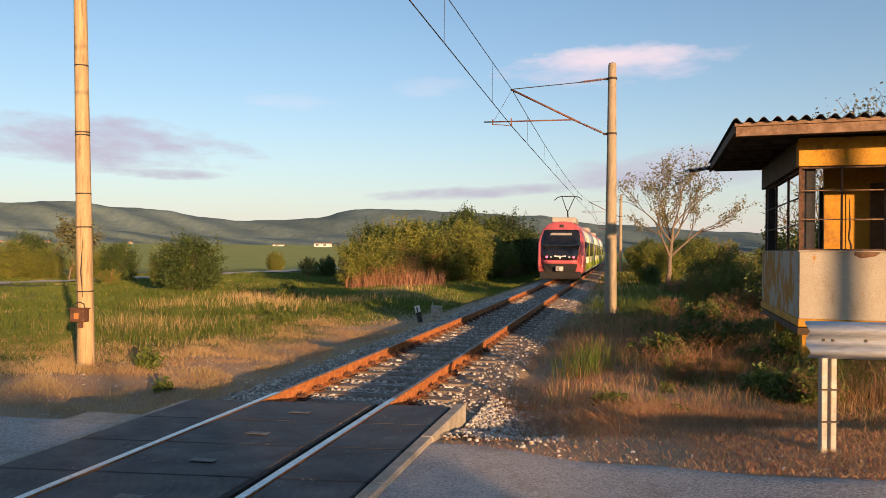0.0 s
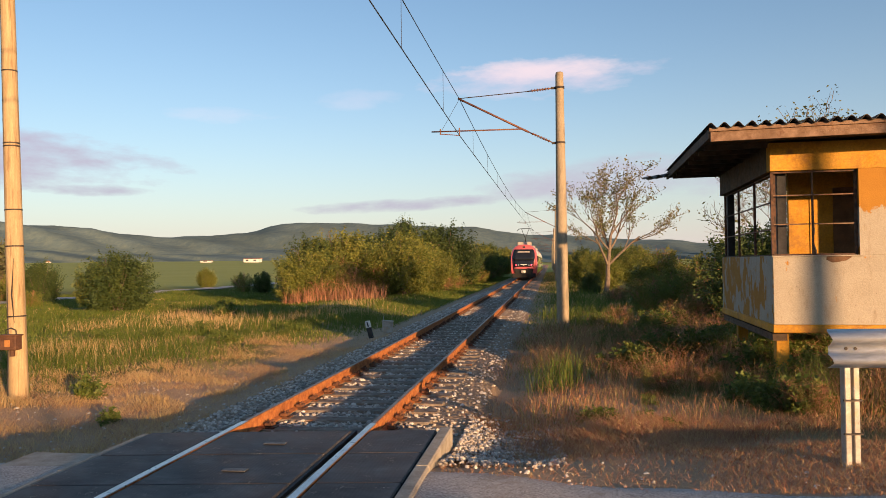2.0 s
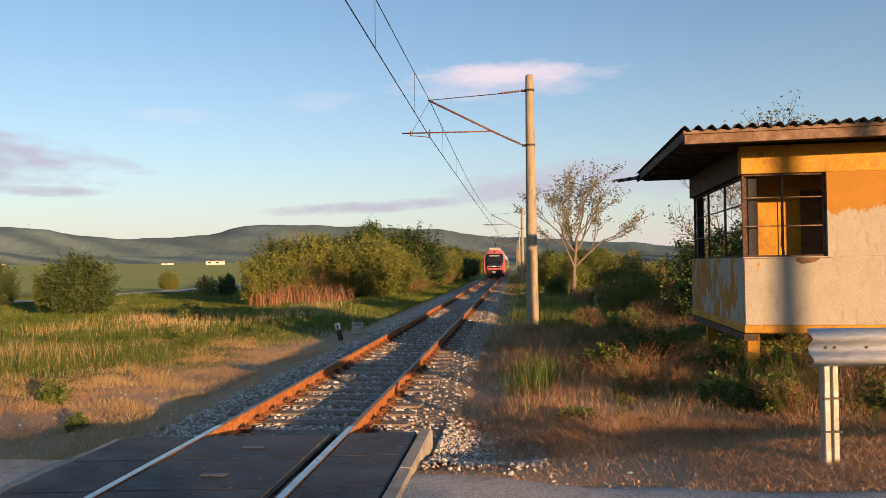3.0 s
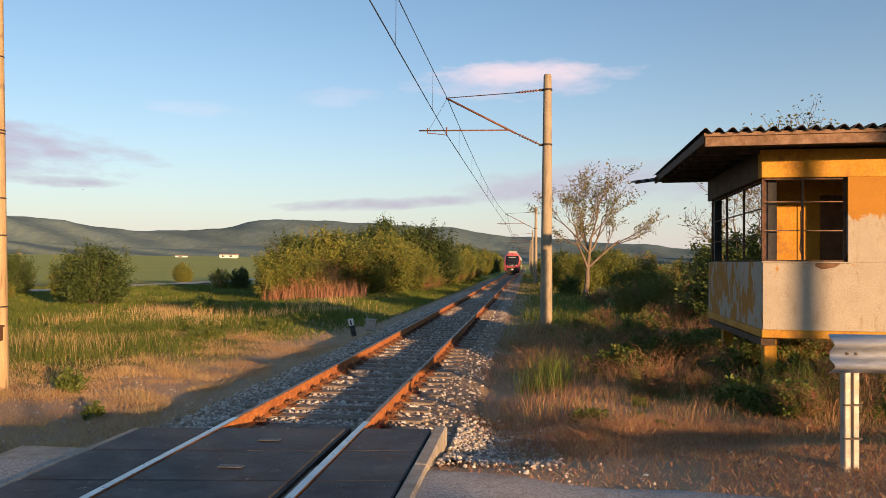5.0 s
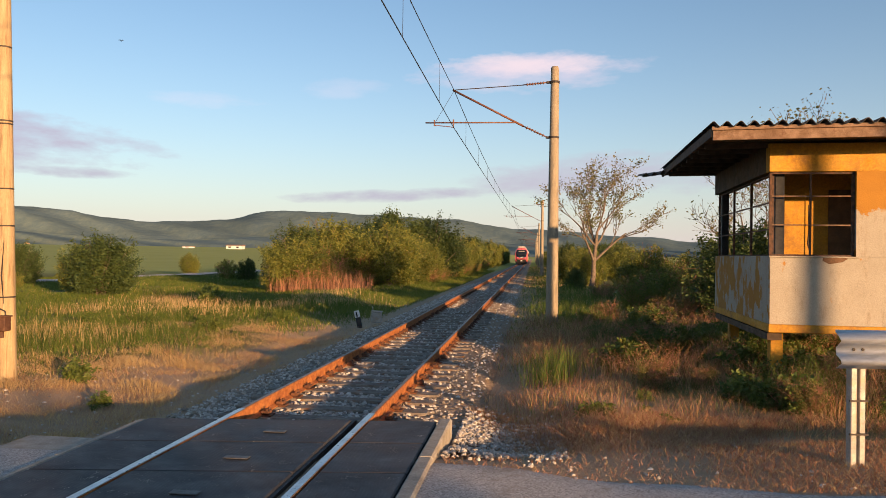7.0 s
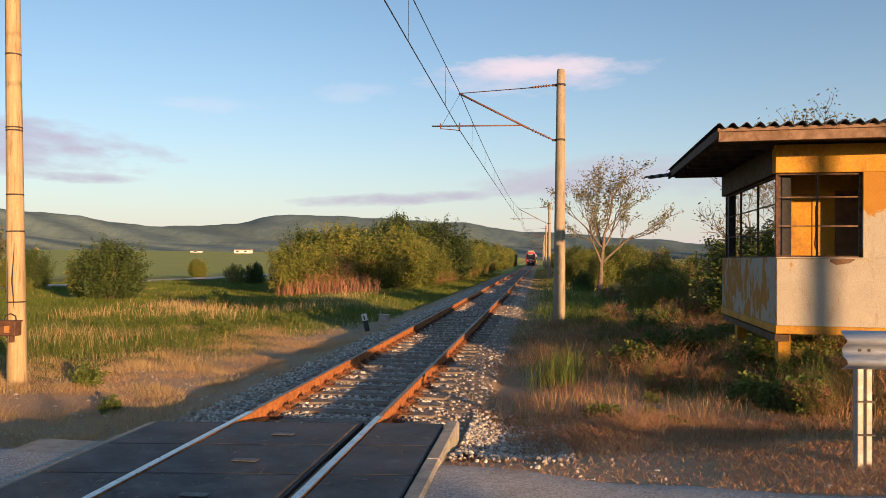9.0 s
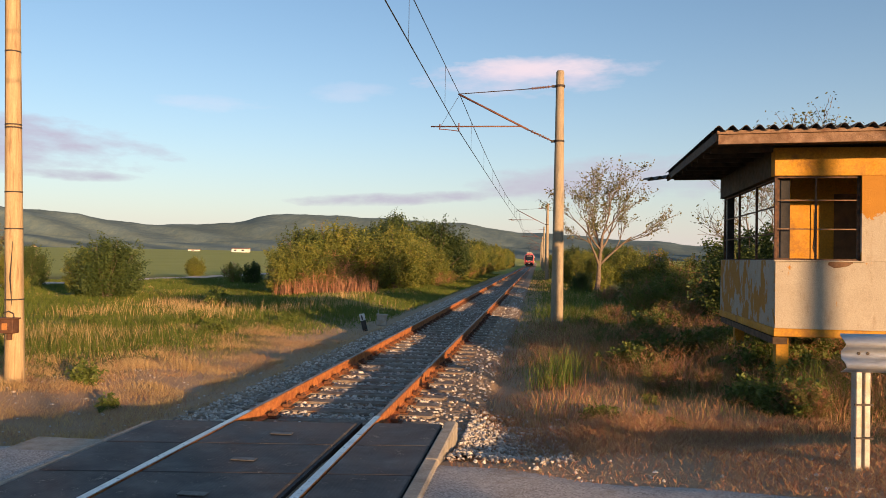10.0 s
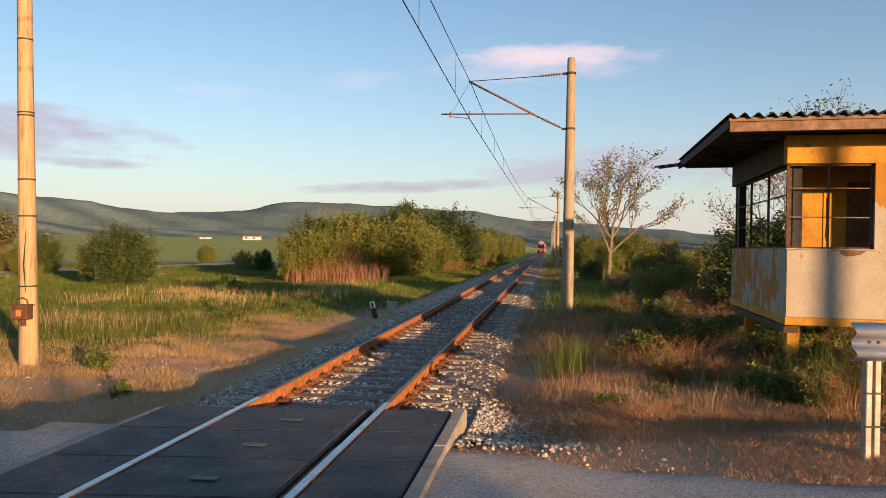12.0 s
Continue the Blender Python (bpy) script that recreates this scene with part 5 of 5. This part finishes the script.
def plants():
    green = bush_model("bush", "leaf", 3.2, 3.0, 20000, 0.062, "green leafy hawthorn bush in evening sun", 0.3, 11)
    dense = bush_model("bush", "leafdark", 3.2, 3.2, 22000, 0.062, "dense dark green bush", 0.0, 12)
    twiggy = bush_model("bush", "leaf", 3.0, 2.6, 9000, 0.058, "thin twiggy bush with few green leaves", 1.5, 13, "twig")
    brown = bush_model("bush", "leafnew", 2.6, 2.0, 4200, 0.052, "reddish brown bush coming into leaf", 1.8, 14, "twig")
    bramble = bush_model("bramble", "weed", 1.5, 0.8, 2800, 0.048, "low green bramble thicket under the hut", 0.5, 15, "twig")
    weeds = bush_model("weed_clump", "weed", 0.8, 0.55, 900, 0.05, "green weeds in the rough grass", 0.2, 16, "weed")
    models = dict(g=green, d=dense, t=twiggy, b=brown, r=bramble, w=weeds)
    spots = []
    # lone bushes and hedges in the western meadow: kind, x, y, size
    spots += [("d", -20.7, 30.5, 1.18), ("g", -21.9, 31.4, 1.1), ("d", -33.5, 42, 1.0), ("g", -35.2, 42.5, 0.85), ("g", -47, 46, 1.25), ("g", -51, 47, 1.35), ("g", -44.5, 47, 1.1), ("d", -49, 50, 1.3), ("g", -55, 48, 1.5), ("t", -40, 46, 1.0),
              ("g", -27, 82, 1.35), ("g", -24, 84, 1.5), ("d", -29.5, 86, 1.2), ("t", -25, 58, 0.7), ("d", -22, 55, 0.6), ("t", -30, 36, 0.5), ("t", -17, 60, 0.55), ("g", -38, 78, 0.8), ("w", -12.0, 25.0, 1.6), ("w", -5.0, 3.9, 0.8), ("w", -3.6, 2.2, 0.5)]
    # thicket along the west of the track, from its near corner into the distance
    r = random.Random(5)
    spots += [("g", -12.3, 38.2, 1.26), ("d", -13.1, 41.2, 1.32), ("t", -11.2, 38.8, 1.14), ("b", -10.0, 38.2, 1.14), ("g", -11.3, 42.4, 1.62), ("b", -8.4, 41.8, 1.08), ("t", -9.4, 44.8, 1.56), ("g", -7.7, 48.4, 1.56), ("d", -10.8, 49.6, 1.80), ("d", -9.1, 55.6, 1.92), ("g", -13.0, 48.4, 1.62), ("b", -7.2, 44.2, 0.66), ("b", -11.1, 37.1, 0.84), ("b", -8.9, 39.0, 0.72), ("t", -13.9, 44.8, 1.32)]
    y = 42.0
    while y < 230:
        grown = 1.05 + 0.75 * r.random() ** 1.5
        spots.append((r.choice("gdgtg"), -6.0 - 1.2 * r.random(), y, grown))
        spots.append((r.choice("gdbg"), -9.5 - 2.5 * r.random(), y + 2, grown * 1.12))
        if r.random() < 0.5:
            spots.append((r.choice("btb"), -4.8 - 0.5 * r.random(), y + 1, 0.55 + 0.25 * r.random()))
        y += 3.2 + y * 0.015
    # growth east of the track
    spots += [("g", 8.2, 33, 0.95), ("t", 9.2, 34, 1.1), ("g", 6.3, 46, 0.9), ("g", 5.8, 52, 0.95), ("g", 6.4, 60, 1.0), ("d", 12.0, 30, 1.1), ("b", 10.6, 24, 0.95), ("d", 9.2, 16.8, 1.08), ("d", 10.6, 16.2, 0.95), ("t", 10.2, 19.5, 1.0), ("d", 11.6, 14.6, 1.05), ("b", 10.8, 18.6, 1.0), ("d", 11.9, 18.0, 0.95), ("d", 12.6, 16.5, 1.1), ("t", 13.8, 17, 1.2), ("b", 9.0, 20, 0.75), ("t", 8.0, 24, 0.8), ("b", 7.4, 17.5, 0.6), ("t", 6.4, 21, 0.6), ("g", 13.0, 26, 1.1), ("b", 7.0, 27, 0.75), ("t", 9.9, 28.5, 0.95), ("b", 11.5, 33, 0.9), ("g", 14.5, 33, 1.1), ("d", 5.2, 40, 0.5), ("b", 6.0, 30, 0.55), ("d", 15, 13, 1.2), ("g", 17, 18, 1.3), ("t", 8.8, 13.5, 0.55), ("b", 7.6, 12.2, 0.5)]
    y = 66.0
    while y < 240:
        spots.append((r.choice("ggdt"), 6.0 + 1.5 * r.random(), y, 0.95 + 0.3 * r.random()))
        spots.append((r.choice("gdb"), 9.5 + 3 * r.random(), y, 1.1 + 0.3 * r.random()))
        y += 4.0 + y * 0.02
    # brambles and weeds under and before the hut
    for k in range(34):
        x, yy = r.uniform(5.9, 10.2), r.uniform(3.4, 10.5)
        spots.append(("r", x, yy, r.uniform(0.45, 0.9)))
    for k in range(16):
        spots.append(("r" if r.random() < 0.5 else "w", r.uniform(4.0, 6.6), r.uniform(5, 14), r.uniform(0.35, 0.65)))
    for k in range(18):
        spots.append(("w", r.uniform(3.2, 8.5), r.uniform(0.8, 4.5), r.uniform(0.2, 0.45)))
    for k in range(12):
        spots.append(("b", r.uniform(4.2, 8.2), r.uniform(1.0, 4.5), r.uniform(0.18, 0.34)))
    for k in range(52):
        x, yy = r.uniform(3.9, 8.6), r.uniform(4.4, 15.5)
        if x > 4.6 - 0.05 * yy:
            spots.append(("r" if r.random() < 0.7 else "w", x, yy, r.uniform(0.5, 1.0)))
    for k in range(14):
        spots.append(("w", r.uniform(5.3, 7.4), r.uniform(1.2, 2.9), r.uniform(0.5, 0.95)))
    for k in range(16):
        spots.append(("w", r.uniform(-11.5, -4.8), r.uniform(10.5, 17.5), r.uniform(0.5, 1.0)))
    for k in range(22):
        spots.append((r.choice("brbw"), r.uniform(4.6, 10.5), r.uniform(9, 20), r.uniform(0.3, 0.6)))
    used = set()
    for kind, x, yy, s in spots:
        ob = models[kind]
        m = pose(x, yy, float(height(x, yy)) - 0.04, 0, 0, r.uniform(0, 360)) @ Matrix.Diagonal((s * r.uniform(0.9, 1.1), s * r.uniform(0.9, 1.1), s * r.uniform(0.88, 1.12), 1))
        if kind not in used:
            used.add(kind)
            ob.matrix_basis = m
        else:
            c = copy_thing(ob, Matrix.Identity(4))
            c.matrix_basis = m
    # trees
    tree_model("walnut_tree", 6.4, 44.0, 9.9, 0.36, "leafnew", "half-bare young walnut tree with reddish new leaves", 21, 4200, 0.10, 4, 0.19, (0.06, 0.0))
    tree_model("tree", 11.4, 26.0, 7.4, 0.6, "leafnew", "bare grey tree with few leaves behind the hut", 4, 500, 0.10, 4, 0.12)
    tree_model("tree", 11.8, 14.8, 6.5, 0.30, "leafpale", "slender tree with pale new leaves behind the hut", 8, 6500, 0.065, 4, 0.085)
    tree_model("tree", 10.4, 15.6, 6.3, 0.30, "leafpale", "slender tree with pale new leaves behind the hut", 9, 6000, 0.065, 4, 0.085)
    tree_model("tree", -40.5, 45.0, 5.4, 0.6, "leafpale", "slender pale green tree in the meadow hedge", 31, 2500, 0.16, 4, 0.10)
    return dense


meadows()
dense_bush = plants()


# ---- far things ----
def dirt_track():
    """A pale farm track through the meadow."""
    bm = bmesh.new()
    prev = None
    for k in range(80):
        u = k / 79
        x = -38 - 30 * (1 - u) ** 20 + 5 * u
        y = 24 + 130 * u
        z = float(height(x, y)) + 0.09
        dx, dy = (1.7, -0.4) if u > 0.08 else (0.9, -1.4)
        cur = (bm.verts.new((x - dx, y - dy, z)), bm.verts.new((x + dx, y + dy, z)))
        if prev:
            bm.faces.new((prev[0], cur[0], cur[1], prev[1]))
        prev = cur
    tagged(link("farm_road", bm, M["dirt"]), "pale unpaved farm road across the meadow", "road", kind="structure")


M["dirt"] = plain("pale_dirt", (0.46, 0.40, 0.33), (0.58, 0.52, 0.44), 1.0, 0.95)


def farm_building(x, y, length, tall, depth, rise, label):
    z = float(height(x, y))
    t = empty("farm_building", x, y, z, 0, label, "building")
    part("wall", box(-length / 2, length / 2, -depth / 2, depth / 2, -1, tall, 0.05), M["white"], t)
    roof = extrude([(-depth / 2 - 0.5, tall), (depth / 2 + 0.5, tall), (0, tall + rise)], -length / 2 - 0.5, length / 2 + 0.5)
    for v in roof.verts:
        v.co = Vector((v.co.y, v.co.x, v.co.z))
    bmesh.ops.recalc_face_normals(roof, faces=roof.faces)
    part("roof", roof, M["rooftile"], t)
    n = int(length / 4)
    for k in range(n):
        part("window", box(-length / 2 + (k + 0.3) * length / n, -length / 2 + (k + 0.65) * length / n, -depth / 2 - 0.05, -depth / 2 + 0.02, tall * 0.35, tall * 0.75), M["trainglass"], t)


M["rooftile"] = plain("faded_tile_roof", (0.26, 0.15, 0.10), (0.36, 0.22, 0.15), 0.5, 0.9)
dirt_track()
farm_building(-127, 395, 22, 2.9, 7, 0.9, "long low white farm building on the far field")
farm_building(-163, 400, 9, 1.9, 5, 0.6, "small white farm building on the far field")
farm_building(-193, 405, 6, 0.9, 3, 0.3, "low pale farm shed on the far field")


def village():
    """Small pale houses at the foot of the hills."""
    r = random.Random(17)
    wall = box(-5, 5, -4, 4, -2, 5.0, 0.05)
    roof = extrude([(-5.0, 4.9), (5.0, 4.9), (0, 8.0)], -5.4, 5.4)
    t = empty("village_house", 0, 0, 0, 0, "small pale house with a tiled roof at the hills' foot", "house", "far village")
    part("wall", wall, M["white"], t)
    part("roof", roof, M["rooftile"], t)
    for x in (-2.5, 2.5):
        part("window", box(x - 0.8, x + 0.8, -4.06, -3.97, 1.2, 3.2), M["trainglass"], t)
    for k in range(8):
        a, d = radians(r.uniform(-47, -35)), r.uniform(1350, 1600)
        x, y = d * math.sin(a), d * math.cos(a)
        m = pose(x, y, float(height(x, y)) + 1.0, 0, 0, r.uniform(-40, 40))
        if k:
            copy_thing(t, m)
        else:
            t.matrix_basis = m


village()


# ---- behind the camera, unseen: shade for the crossing ----
def shade(bush):
    """An unseen hedge, added to shade the crossing, and a pole, both up-sun."""
    r = random.Random(41)
    # Hedge is an added shade caster, its height set by the shadow's edge.
    for k in range(12):
        x, y = -4.7 + 2.0 * k, -23.6 + r.uniform(-0.5, 0.5)
        c = copy_thing(bush, Matrix.Identity(4))
        c.matrix_basis = pose(x, y, float(height(x, y)) - 0.05, 0, 0, r.uniform(0, 360)) @ Matrix.Diagonal((1.35, 1.35, 1.18 + r.uniform(-0.06, 0.06), 1))
        c["label"] = "unseen hedge bush added behind the crossing for its shade"
    z = float(height(23.2, -16.4))
    t = empty("timber_pole", 23.2, -16.4, z, label="tall weathered timber pole behind the crossing", category="pole")
    part("shaft", tube([(0, 0, -0.4), (0, 0, 4.5), (0, 0, 9)], [0.18, 0.15, 0.12], 12), M["polewood"], t, smooth=True)


shade(dense_bush)


# ---- a small bird ----
def bird():
    t = empty("bird", -80.0, 130.0, 6.0, label="small dark bird flying over the meadow", category="bird")
    part("body", tube([(0, -0.11, 0), (0, -0.05, 0.01), (0, 0.04, 0.012), (0, 0.10, 0.01), (0, 0.13, 0)], [0.008, 0.03, 0.035, 0.022, 0.004], 8), M["black"], t, smooth=True)
    part("tail", box(-0.03, 0.03, -0.19, -0.10, -0.003, 0.003), M["black"], t)
    for s in (-1, 1):
        w = bmesh.new()
        lo = [w.verts.new(p) for p in ((0.02 * s, -0.03, 0.01), (0.02 * s, 0.06, 0.01), (0.12 * s, 0.05, 0.05), (0.22 * s, -0.04, 0.03))]
        hi = [w.verts.new(v.co + Vector((0, 0, 0.006))) for v in lo]
        w.faces.new(lo)
        w.faces.new(hi[::-1])
        for i in range(4):
            w.faces.new((lo[i], lo[(i + 1) % 4], hi[(i + 1) % 4], hi[i]))
        bmesh.ops.recalc_face_normals(w, faces=w.faces)
        part("wing", w, M["black"], t)
    return t


bird_thing = bird()


def at_angle(az, el, far):
    a, e = radians(az), radians(el)
    return (2.5 + far * math.sin(a) * math.cos(e), -8.0 + far * math.cos(a) * math.cos(e), 1.77 + far * math.sin(e))


def motions():
    """The train draws away along the straight track at an even pace."""
    walk(train_thing, [(t, pose(-0.12 * max(0.0, 1 - t / 2), 37.6 + 17.33 * t, 0)) for t in (0.0, 2.0, 4.0, 6.0, 8.0, 10.0, 12.0)])
    walk(bird_thing, [(t, pose(*at_angle(az, el, far * 1.8), 8, 0, turn)) for t, az, el, far, turn in (
        (0.0, -36, 2.0, 150, 200), (3.0, -34, 3.0, 105, 200), (5.5, -31.7, 5.8, 62, 200), (6.5, -31.9, 9.9, 46, 202),
        (7.2, -29.0, 16.6, 36, 205), (9.0, -15.0, 45.0, 26, 210), (12.0, 40.0, 60.0, 60, 215))])


motions()
